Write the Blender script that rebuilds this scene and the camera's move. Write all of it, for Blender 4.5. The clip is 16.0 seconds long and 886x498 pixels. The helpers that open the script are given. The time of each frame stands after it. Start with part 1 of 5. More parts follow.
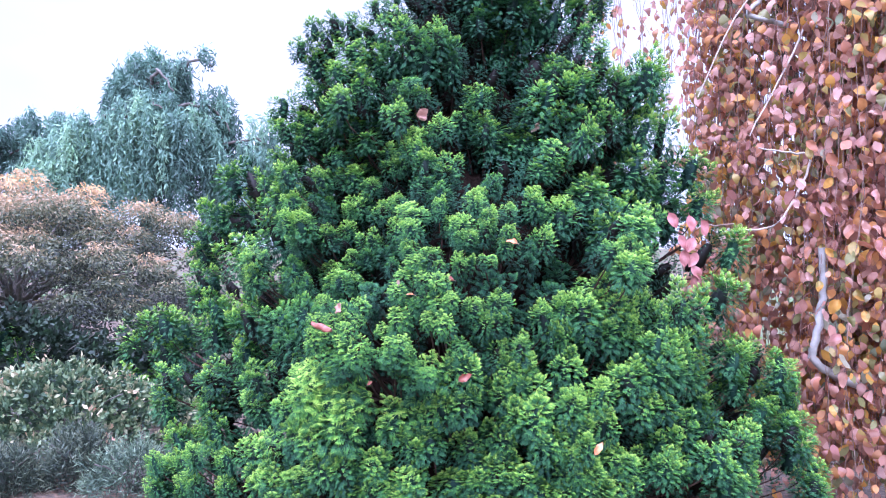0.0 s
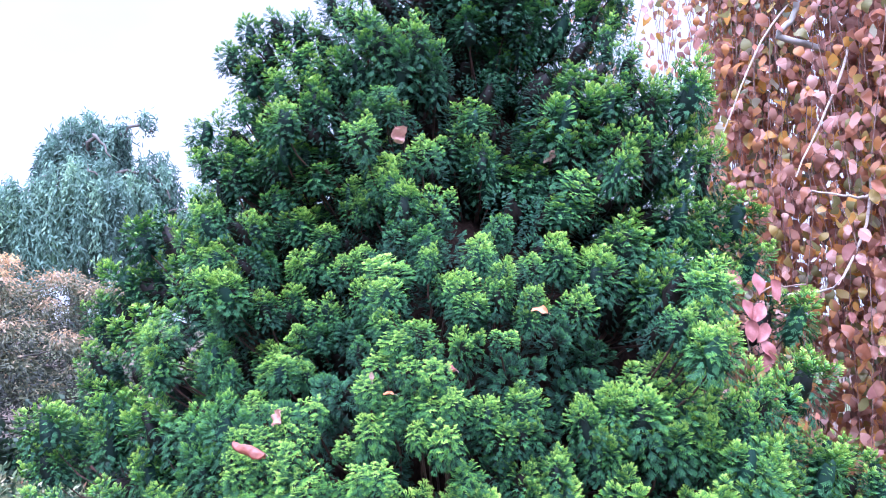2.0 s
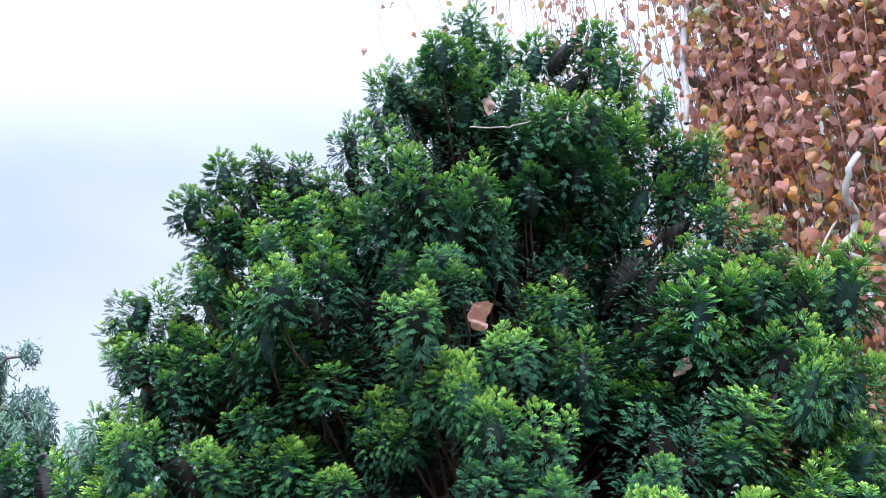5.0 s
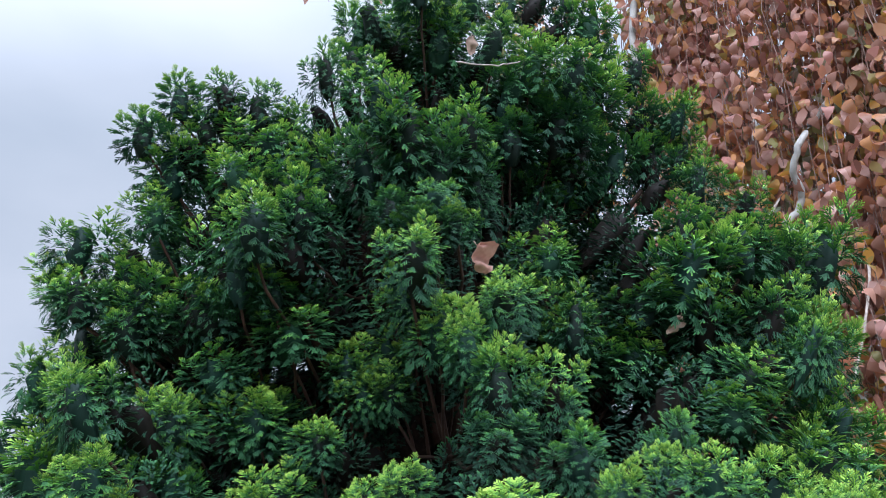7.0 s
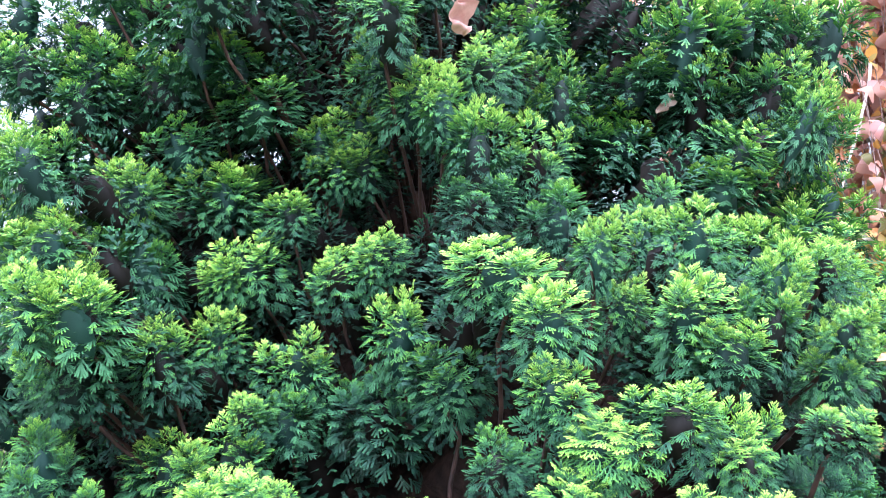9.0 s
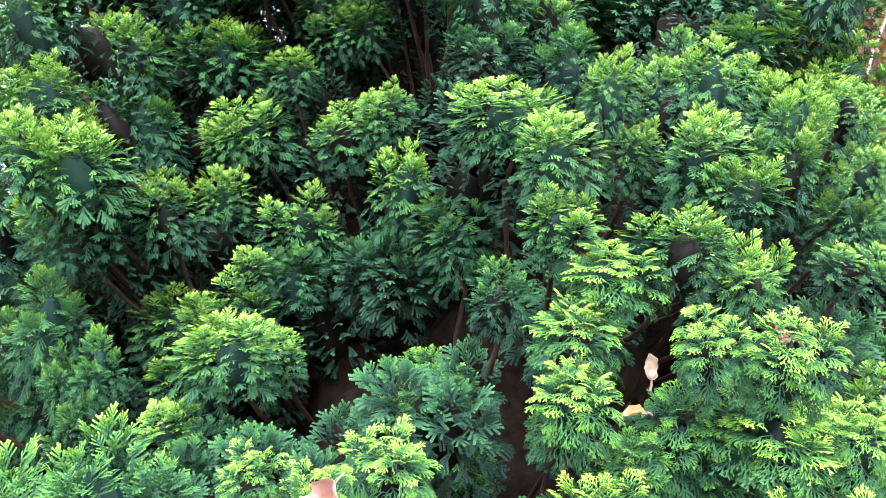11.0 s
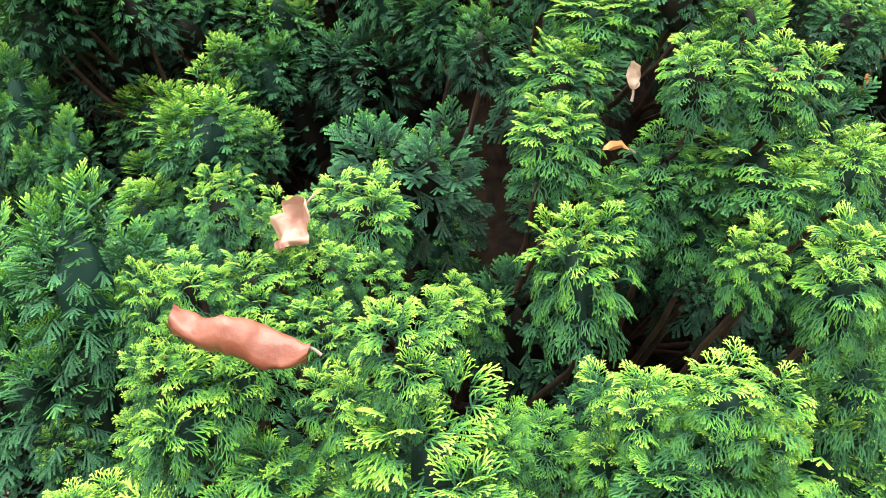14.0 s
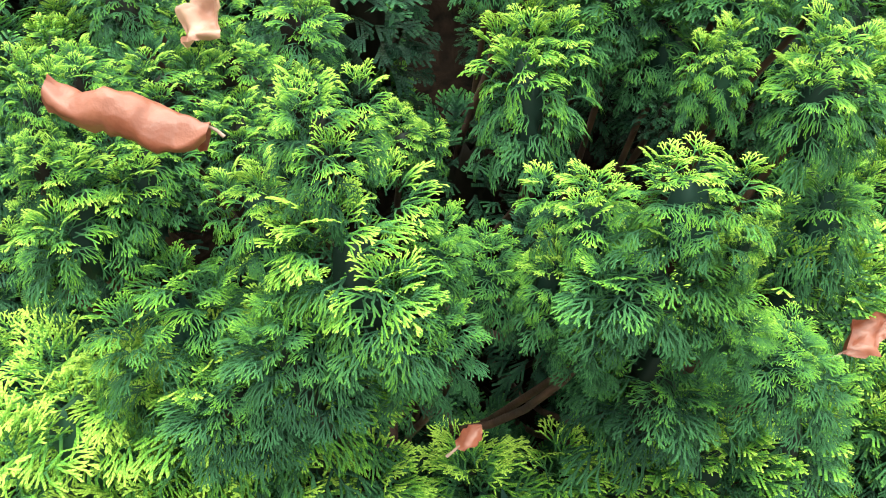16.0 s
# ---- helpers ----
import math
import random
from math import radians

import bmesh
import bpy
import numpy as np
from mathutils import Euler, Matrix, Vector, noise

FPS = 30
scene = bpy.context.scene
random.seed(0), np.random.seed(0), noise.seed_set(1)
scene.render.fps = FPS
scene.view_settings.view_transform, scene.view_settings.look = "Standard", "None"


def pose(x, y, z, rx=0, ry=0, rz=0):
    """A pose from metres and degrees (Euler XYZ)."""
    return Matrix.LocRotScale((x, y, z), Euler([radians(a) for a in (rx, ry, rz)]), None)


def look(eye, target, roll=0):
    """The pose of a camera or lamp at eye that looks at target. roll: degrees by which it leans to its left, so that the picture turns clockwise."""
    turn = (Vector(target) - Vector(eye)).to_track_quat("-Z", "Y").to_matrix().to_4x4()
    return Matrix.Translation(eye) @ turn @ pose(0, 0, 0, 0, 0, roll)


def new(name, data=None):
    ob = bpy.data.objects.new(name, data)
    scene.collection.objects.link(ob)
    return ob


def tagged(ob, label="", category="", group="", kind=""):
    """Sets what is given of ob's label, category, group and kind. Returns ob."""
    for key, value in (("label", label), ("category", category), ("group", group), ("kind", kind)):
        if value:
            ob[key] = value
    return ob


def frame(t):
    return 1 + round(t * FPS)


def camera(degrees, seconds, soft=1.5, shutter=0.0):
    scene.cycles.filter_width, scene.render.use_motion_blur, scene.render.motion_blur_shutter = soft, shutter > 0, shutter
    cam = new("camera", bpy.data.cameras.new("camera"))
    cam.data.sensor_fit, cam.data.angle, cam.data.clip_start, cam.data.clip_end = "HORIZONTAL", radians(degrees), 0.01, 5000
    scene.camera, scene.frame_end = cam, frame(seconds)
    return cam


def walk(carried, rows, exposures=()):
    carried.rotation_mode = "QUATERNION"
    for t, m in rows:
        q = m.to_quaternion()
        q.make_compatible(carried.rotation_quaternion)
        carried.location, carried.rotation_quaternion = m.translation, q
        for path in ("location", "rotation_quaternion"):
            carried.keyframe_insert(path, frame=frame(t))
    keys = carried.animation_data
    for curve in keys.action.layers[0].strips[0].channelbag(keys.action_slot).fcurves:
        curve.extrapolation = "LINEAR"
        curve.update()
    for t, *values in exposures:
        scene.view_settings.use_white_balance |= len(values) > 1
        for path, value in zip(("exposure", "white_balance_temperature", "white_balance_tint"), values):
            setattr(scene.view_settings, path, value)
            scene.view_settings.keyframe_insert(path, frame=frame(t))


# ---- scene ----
cam = camera(59.8, 16.0, soft=1.0)
PATH = [
    (0, (-0.029, -0.037, 1.502), (-0.01, 1.963, 1.501), -0.0),
    (0.5, (-0.071, 0.159, 1.491), (-0.027, 2.159, 1.504), -0.2),
    (1, (-0.123, 0.391, 1.5), (-0.024, 2.388, 1.538), -0.8),
    (1.5, (-0.139, 0.583, 1.501), (0.0, 2.577, 1.58), -0.9),
    (2, (-0.119, 0.814, 1.508), (0.032, 2.8, 1.69), -0.7),
    (2.5, (-0.135, 0.996, 1.522), (0.034, 2.964, 1.837), -0.5),
    (3, (-0.196, 1.16, 1.53), (0.021, 3.091, 2.003), -1.5),
    (3.5, (-0.265, 1.306, 1.54), (0.013, 3.201, 2.114), -1.3),
    (4, (-0.299, 1.445, 1.556), (0.008, 3.304, 2.226), -1.0),
    (4.2, (-0.306, 1.507, 1.572), (0.005, 3.35, 2.283), -0.7),
    (6.3, (-0.521, 1.829, 1.607), (0.031, 3.564, 2.435), -1.1),
    (6.5, (-0.518, 1.842, 1.601), (0.054, 3.577, 2.414), -1.0),
    (7, (-0.494, 1.863, 1.587), (0.121, 3.614, 2.331), -0.8),
    (7.5, (-0.473, 1.882, 1.57), (0.188, 3.656, 2.216), -0.3),
    (8, (-0.454, 1.908, 1.554), (0.237, 3.713, 2.069), -0.3),
    (8.5, (-0.45, 1.925, 1.534), (0.239, 3.759, 1.936), -0.8),
    (9, (-0.448, 1.935, 1.52), (0.223, 3.792, 1.839), -1.1),
    (9.5, (-0.442, 1.94, 1.503), (0.205, 3.816, 1.753), -0.9),
    (10, (-0.439, 1.948, 1.486), (0.193, 3.837, 1.668), -0.6),
    (10.2, (-0.436, 1.95, 1.481), (0.194, 3.841, 1.64), -0.7),
    (12.3, (-0.421, 1.964, 1.405), (0.226, 3.856, 1.373), -0.8),
    (12.5, (-0.416, 1.964, 1.401), (0.22, 3.86, 1.341), -1.0),
    (13, (-0.414, 1.967, 1.38), (0.226, 3.859, 1.262), -0.9),
    (13.5, (-0.412, 1.968, 1.363), (0.229, 3.854, 1.188), -0.9),
    (14, (-0.414, 1.97, 1.347), (0.231, 3.849, 1.118), -1.1),
    (14.5, (-0.412, 1.973, 1.325), (0.239, 3.843, 1.043), -0.8),
    (15, (-0.408, 1.981, 1.304), (0.256, 3.836, 0.96), -0.4),
    (15.5, (-0.4, 1.987, 1.287), (0.282, 3.826, 0.897), -0.3),
    (16, (-0.383, 2.0, 1.27), (0.326, 3.822, 0.848), -0.6),
]
# the camera closes down before the bright sky and opens again as it looks down
EXPOSURE = [(0, 1.27, 5000, 41), (2.0, 1.33, 5000, 39), (3.0, 1.32, 5250, 24), (4.2, 1.3, 5350, 23), (4.9, 0.9, 5450, 22), (6.0, 0.08, 5650, 15), (7.0, 0.36, 5600, 18), (7.5, 1.23, 5500, 32), (8.0, 1.68, 5050, 34), (8.5, 1.83, 5200, 30), (10.2, 1.72, 5700, 25), (12.4, 1.47, 6350, 13), (13.5, 1.36, 6550, 7), (14.2, 1.24, 6700, 6), (16, 1.12, 6900, 0)]
walk(cam, [(t, look(e, a, r)) for t, e, a, r in PATH], EXPOSURE)

# ---- world and light: a bright overcast sky ----
world = bpy.data.worlds.new("overcast_sky")
scene.world = world
world.use_nodes = True
nt = world.node_tree
nt.nodes.clear()
out = nt.nodes.new("ShaderNodeOutputWorld")
bg = nt.nodes.new("ShaderNodeBackground")
sky = nt.nodes.new("ShaderNodeTexSky")
sky.sky_type, sky.sun_disc = "NISHITA", False
sky.sun_elevation, sky.sun_rotation = radians(50), radians(215)
dim = nt.nodes.new("ShaderNodeMix")
dim.data_type, dim.blend_type = "RGBA", "MULTIPLY"
dim.inputs["Factor"].default_value = 1.0
dim.inputs["B"].default_value = (0.1, 0.1, 0.1, 1)
co = nt.nodes.new("ShaderNodeTexCoord")
stretch = nt.nodes.new("ShaderNodeMapping")
stretch.inputs["Scale"].default_value = (1.0, 1.0, 2.2)
clouds = nt.nodes.new("ShaderNodeTexNoise")
clouds.inputs["Scale"].default_value = 2.1
clouds.inputs["Detail"].default_value = 5
clouds.inputs["Roughness"].default_value = 0.45
shade = nt.nodes.new("ShaderNodeValToRGB")
shade.color_ramp.elements[0].position, shade.color_ramp.elements[0].color = 0.32, (0.74, 0.82, 0.845, 1)
shade.color_ramp.elements[1].position, shade.color_ramp.elements[1].color = 0.68, (1.0, 1.05, 1.04, 1)
mixsky = nt.nodes.new("ShaderNodeMix")
mixsky.data_type = "RGBA"
mixsky.inputs["Factor"].default_value = 0.9
nt.links.new(co.outputs["Generated"], stretch.inputs["Vector"])
nt.links.new(stretch.outputs["Vector"], clouds.inputs["Vector"])
nt.links.new(clouds.outputs["Fac"], shade.inputs["Fac"])
nt.links.new(sky.outputs["Color"], dim.inputs["A"])
nt.links.new(dim.outputs["Result"], mixsky.inputs["A"])
nt.links.new(shade.outputs["Color"], mixsky.inputs["B"])
sep = nt.nodes.new("ShaderNodeSeparateXYZ")
nt.links.new(co.outputs["Generated"], sep.inputs["Vector"])
rise = nt.nodes.new("ShaderNodeMapRange")
rise.inputs["From Min"].default_value, rise.inputs["From Max"].default_value = 0.0, 1.0
rise.inputs["To Min"].default_value, rise.inputs["To Max"].default_value = 0.76, 3.1
steep = nt.nodes.new("ShaderNodeMath")
steep.operation = "POWER"
steep.inputs[1].default_value = 4.2
nt.links.new(sep.outputs["Z"], steep.inputs[0])
nt.links.new(steep.outputs[0], rise.inputs["Value"])
zenith = nt.nodes.new("ShaderNodeMix")
zenith.data_type, zenith.blend_type = "RGBA", "MULTIPLY"
zenith.inputs["Factor"].default_value = 1.0
nt.links.new(mixsky.outputs["Result"], zenith.inputs["A"])
nt.links.new(rise.outputs["Result"], zenith.inputs["B"])
# thinner cloud, so a brighter sky, on the sun's side
aim = nt.nodes.new("ShaderNodeVectorMath")
aim.operation = "DOT_PRODUCT"
aim.inputs[1].default_value = Vector((-0.25, -0.76, 0.6)).normalized()
nt.links.new(co.outputs["Generated"], aim.inputs[0])
glow = nt.nodes.new("ShaderNodeMapRange")
glow.inputs["From Min"].default_value, glow.inputs["From Max"].default_value = -0.3, 1.0
glow.inputs["To Min"].default_value, glow.inputs["To Max"].default_value = 0.74, 2.5
nt.links.new(aim.outputs["Value"], glow.inputs["Value"])
thin = nt.nodes.new("ShaderNodeMix")
thin.data_type, thin.blend_type = "RGBA", "MULTIPLY"
thin.inputs["Factor"].default_value = 1.0
nt.links.new(zenith.outputs["Result"], thin.inputs["A"])
nt.links.new(glow.outputs["Result"], thin.inputs["B"])
nt.links.new(thin.outputs["Result"], bg.inputs["Color"])
bg.inputs["Strength"].default_value = 1.0
nt.links.new(bg.outputs["Background"], out.inputs["Surface"])

sun_data = bpy.data.lights.new("sun", "SUN")
sun_data.energy, sun_data.angle, sun_data.color = 1.3, radians(24), (1.0, 0.97, 0.91)
sun_lamp = new("sun", sun_data)
sun_lamp.matrix_world = look((-2.4, -3.0, 8.4), (0, 2.6, 1.2))


# ---- materials ----
def nodes_of(mat):
    mat.use_nodes = True
    t = mat.node_tree
    return t, t.nodes["Principled BSDF"], t.nodes["Material Output"]


def ramp(t, stops, source, constant=False):
    r = t.nodes.new("ShaderNodeValToRGB")
    r.color_ramp.interpolation = "CONSTANT" if constant else "LINEAR"
    while len(r.color_ramp.elements) < len(stops):
        r.color_ramp.elements.new(0.5)
    for el, (p, c) in zip(r.color_ramp.elements, stops):
        el.position, el.color = p, (*c, 1)
    t.links.new(source, r.inputs["Fac"])
    return r.outputs["Color"]


def noise_of(t, scale, detail=3, vector=None):
    n = t.nodes.new("ShaderNodeTexNoise")
    n.inputs["Scale"].default_value, n.inputs["Detail"].default_value = scale, detail
    if vector is None:
        c = t.nodes.new("ShaderNodeTexCoord")
        vector = c.outputs["Object"]
    t.links.new(vector, n.inputs["Vector"])
    return n.outputs["Fac"]


def maths(t, op, a, b):
    m = t.nodes.new("ShaderNodeMath")
    m.operation = op
    for i, v in enumerate((a, b)):
        if isinstance(v, (int, float)):
            m.inputs[i].default_value = v
        else:
            t.links.new(v, m.inputs[i])
    return m.outputs[0]


def mixed(t, fac, a, b, blend="MIX"):
    m = t.nodes.new("ShaderNodeMix")
    m.data_type, m.blend_type = "RGBA", blend
    for key, v in (("Factor", fac), ("A", a), ("B", b)):
        if isinstance(v, (int, float)):
            m.inputs[key].default_value = v
        elif isinstance(v, tuple):
            m.inputs[key].default_value = (*v, 1)
        else:
            t.links.new(v, m.inputs[key])
    return m.outputs["Result"]


def attribute(t, name):
    a = t.nodes.new("ShaderNodeAttribute")
    a.attribute_name = name
    return a.outputs["Fac"]


def bump_to(t, bsdf, height, strength, distance):
    b = t.nodes.new("ShaderNodeBump")
    b.inputs["Strength"].default_value, b.inputs["Distance"].default_value = strength, distance
    t.links.new(height, b.inputs["Height"])
    t.links.new(b.outputs["Normal"], bsdf.inputs["Normal"])


def leafy(t, bsdf, output, colour, share):
    """Lets part of the light through the blade."""
    tr = t.nodes.new("ShaderNodeBsdfTranslucent")
    mx = t.nodes.new("ShaderNodeMixShader")
    mx.inputs["Fac"].default_value = share
    t.links.new(colour, bsdf.inputs["Base Color"])
    t.links.new(colour, tr.inputs["Color"])
    t.links.new(bsdf.outputs["BSDF"], mx.inputs[1])
    t.links.new(tr.outputs["BSDF"], mx.inputs[2])
    t.links.new(mx.outputs["Shader"], output.inputs["Surface"])


def cypress_material():
    mat = bpy.data.materials.new("cypress_foliage")
    t, bsdf, output = nodes_of(mat)
    grow = attribute(t, "growth_shade")
    info = t.nodes.new("ShaderNodeObjectInfo")
    geo = t.nodes.new("ShaderNodeNewGeometry")
    patch = noise_of(t, 3.0, 2, geo.outputs["Position"])
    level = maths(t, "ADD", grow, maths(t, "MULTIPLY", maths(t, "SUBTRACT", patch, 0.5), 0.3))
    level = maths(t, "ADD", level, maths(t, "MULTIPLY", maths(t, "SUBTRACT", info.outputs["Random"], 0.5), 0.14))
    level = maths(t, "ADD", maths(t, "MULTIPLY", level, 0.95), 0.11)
    # darkest stops hold painted hollow shade; yellow-green ones are new tips
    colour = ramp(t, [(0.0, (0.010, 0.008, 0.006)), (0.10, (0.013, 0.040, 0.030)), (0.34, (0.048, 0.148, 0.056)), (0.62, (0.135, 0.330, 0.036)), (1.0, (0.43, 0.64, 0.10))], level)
    bands = maths(t, "SINE", maths(t, "MULTIPLY", attribute(t, "rib"), 3000.0), 0)
    bands = maths(t, "ADD", maths(t, "MULTIPLY", bands, 0.5), 0.5)
    colour = mixed(t, maths(t, "MULTIPLY", bands, 0.35), colour, (0.015, 0.075, 0.02))
    bsdf.inputs["Roughness"].default_value = 0.55
    bsdf.inputs["Specular IOR Level"].default_value = 0.15
    bump_to(t, bsdf, bands, 0.5, 0.0008)
    leafy(t, bsdf, output, colour, 0.13)
    return mat


def bark_material(name, dark, light, scale, sheen=0.3):
    mat = bpy.data.materials.new(name)
    t, bsdf, output = nodes_of(mat)
    n = noise_of(t, scale, 6)
    t.links.new(ramp(t, [(0.3, dark), (0.7, light)], n), bsdf.inputs["Base Color"])
    bsdf.inputs["Roughness"].default_value = 0.85
    bsdf.inputs["Specular IOR Level"].default_value = sheen
    bump_to(t, bsdf, n, 0.6, 0.01)
    return mat


BEECH_TONES = [(0.0, (0.29, 0.13, 0.10)), (0.10, (0.54, 0.25, 0.21)), (0.17, (0.43, 0.21, 0.15)), (0.26, (0.58, 0.34, 0.28)), (0.33, (0.48, 0.25, 0.18)), (0.41, (0.48, 0.20, 0.11)), (0.48, (0.33, 0.16, 0.11)), (0.55, (0.58, 0.26, 0.08)),
               (0.62, (0.48, 0.23, 0.11)), (0.69, (0.41, 0.31, 0.08)), (0.75, (0.60, 0.31, 0.05)), (0.80, (0.23, 0.23, 0.08)), (0.88, (0.35, 0.34, 0.23)), (0.95, (0.19, 0.24, 0.14))]


def beech_leaf_material(name, per_object):
    mat = bpy.data.materials.new(name)
    t, bsdf, output = nodes_of(mat)
    if per_object:
        pick = t.nodes.new("ShaderNodeObjectInfo").outputs["Random"]
    else:
        pick = t.nodes.new("ShaderNodeNewGeometry").outputs["Random Per Island"]
    geo = t.nodes.new("ShaderNodeNewGeometry")
    drift = noise_of(t, 2.2, 2, geo.outputs["Position"])
    pick = maths(t, "ADD", maths(t, "MULTIPLY", pick, 0.72), maths(t, "MULTIPLY", maths(t, "SUBTRACT", drift, 0.36), 1.1))
    colour = ramp(t, BEECH_TONES, pick, True)
    spots = noise_of(t, 60.0, 4, geo.outputs["Position"])
    colour = mixed(t, maths(t, "MULTIPLY", spots, 0.25), colour, (0.22, 0.10, 0.07))
    veins = attribute(t, "vein")
    bsdf.inputs["Roughness"].default_value = 0.42
    bump_to(t, bsdf, veins, 0.5, 0.002)
    leafy(t, bsdf, output, colour, 0.42)
    return mat


def dry_leaf_material(name, base, light, rough):
    mat = bpy.data.materials.new(name)
    t, bsdf, output = nodes_of(mat)
    n = noise_of(t, 55.0, 5)
    veins = attribute(t, "vein")
    colour = mixed(t, n, base, light)
    colour = mixed(t, maths(t, "MULTIPLY", veins, 0.14), colour, tuple(c * 0.6 for c in base))
    bsdf.inputs["Roughness"].default_value = rough
    creases = maths(t, "ADD", n, maths(t, "MULTIPLY", noise_of(t, 160.0, 3), 0.6))
    bump_to(t, bsdf, creases, 0.6, 0.002)
    blotch = ramp(t, [(0.42, (0, 0, 0)), (0.62, (1, 1, 1))], noise_of(t, 38.0, 4))
    colour = mixed(t, maths(t, "MULTIPLY", blotch, 0.55), colour, tuple(min(0.75, c * 1.2 + 0.02) for c in light))
    leafy(t, bsdf, output, colour, 0.15)
    return mat


def tuft_material(name, stops, share=0.15, patch_scale=1.2, weight=0.8, speck=0.3):
    """Foliage of a far plant: the colour runs over a value set leaf by leaf and in patches."""
    mat = bpy.data.materials.new(name)
    t, bsdf, output = nodes_of(mat)
    geo = t.nodes.new("ShaderNodeNewGeometry")
    level = maths(t, "MULTIPLY", attribute(t, "growth_shade"), weight)
    level = maths(t, "ADD", level, maths(t, "MULTIPLY", maths(t, "SUBTRACT", noise_of(t, patch_scale, 3, geo.outputs["Position"]), 0.5), 0.7))
    level = maths(t, "ADD", level, maths(t, "MULTIPLY", maths(t, "SUBTRACT", geo.outputs["Random Per Island"], 0.5), speck))
    colour = ramp(t, stops, level)
    bsdf.inputs["Roughness"].default_value = 0.6
    leafy(t, bsdf, output, colour, share)
    return mat


def ground_material():
    mat = bpy.data.materials.new("leaf_mulch")
    t, bsdf, output = nodes_of(mat)
    geo = t.nodes.new("ShaderNodeNewGeometry")
    fine = noise_of(t, 22.0, 8, geo.outputs["Position"])
    wide = noise_of(t, 0.35, 3, geo.outputs["Position"])
    soil = ramp(t, [(0.25, (0.03, 0.022, 0.016)), (0.55, (0.085, 0.055, 0.035)), (0.8, (0.19, 0.10, 0.055))], fine)
    grass = ramp(t, [(0.3, (0.03, 0.06, 0.015)), (0.7, (0.08, 0.13, 0.03))], fine)
    t.links.new(mixed(t, ramp(t, [(0.5, (0, 0, 0)), (0.6, (1, 1, 1))], wide), soil, grass), bsdf.inputs["Base Color"])
    bsdf.inputs["Roughness"].default_value = 0.95
    bump_to(t, bsdf, fine, 0.8, 0.03)
    return mat


M_CYPRESS = cypress_material()
M_REDBARK = bark_material("cypress_bark", (0.022, 0.012, 0.009), (0.070, 0.034, 0.022), 40.0)
# near-black: the shade of the crown's hollows, put into a core's colour
M_HOLLOW = bark_material("hollow_dark", (0.005, 0.004, 0.003), (0.022, 0.013, 0.009), 60.0, 0.05)
M_BEECHBARK = bark_material("beech_bark", (0.20, 0.19, 0.17), (0.42, 0.40, 0.37), 12.0)
M_TWIG = bark_material("beech_twig_bark", (0.13, 0.08, 0.06), (0.32, 0.22, 0.18), 25.0)
M_GREYBARK = bark_material("grey_bark", (0.07, 0.06, 0.05), (0.17, 0.15, 0.13), 9.0)
M_PALETWIG = bark_material("bleached_twig_bark", (0.30, 0.25, 0.21), (0.48, 0.42, 0.37), 60.0)
M_BEECH = beech_leaf_material("copper_beech_leaf", True)
M_BEECH_MANY = beech_leaf_material("copper_beech_leaves", False)
M_RUSSET = dry_leaf_material("russet_dry_leaf", (0.16, 0.036, 0.018), (0.27, 0.085, 0.05), 0.40)
M_BLUSH = dry_leaf_material("blush_dry_leaf", (0.34, 0.14, 0.10), (0.48, 0.28, 0.22), 0.42)
M_TAN = dry_leaf_material("tan_dry_leaf", (0.26, 0.15, 0.10), (0.36, 0.25, 0.18), 0.5)
M_ORANGE = dry_leaf_material("orange_dry_leaf", (0.50, 0.15, 0.04), (0.60, 0.27, 0.12), 0.45)
M_PINK = dry_leaf_material("pink_beech_leaf", (0.29, 0.085, 0.078), (0.41, 0.165, 0.145), 0.42)
M_CEDAR = tuft_material("blue_cedar_needles", [(0.0, (0.030, 0.062, 0.050)), (0.5, (0.14, 0.245, 0.180)), (1.0, (0.33, 0.50, 0.28))], 0.3, 0.7, 0.8, 0.12)
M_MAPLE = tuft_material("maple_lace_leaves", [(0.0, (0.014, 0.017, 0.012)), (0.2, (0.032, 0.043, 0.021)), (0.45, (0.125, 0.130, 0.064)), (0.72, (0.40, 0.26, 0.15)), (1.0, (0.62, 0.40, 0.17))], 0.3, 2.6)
M_BUSH = tuft_material("azalea_leaves", [(0.0, (0.022, 0.042, 0.024)), (0.35, (0.058, 0.105, 0.045)), (0.65, (0.15, 0.19, 0.085)), (0.9, (0.38, 0.31, 0.18)), (1.0, (0.44, 0.20, 0.13))], 0.2, 6.0)
M_EVERGREEN = tuft_material("dark_evergreen_leaves", [(0.0, (0.006, 0.014, 0.007)), (0.6, (0.018, 0.040, 0.018)), (1.0, (0.045, 0.090, 0.035))], 0.15, 6.0)
M_PINE = tuft_material("dwarf_pine_needles", [(0.0, (0.014, 0.024, 0.015)), (0.6, (0.045, 0.066, 0.040)), (1.0, (0.11, 0.13, 0.075))], 0.1, 6.0)
M_SPRUCE = tuft_material("blue_spruce_needles", [(0.0, (0.03, 0.052, 0.034)), (0.6, (0.075, 0.12, 0.07)), (1.0, (0.17, 0.22, 0.13))], 0.1, 6.0)
M_GROUND = ground_material()


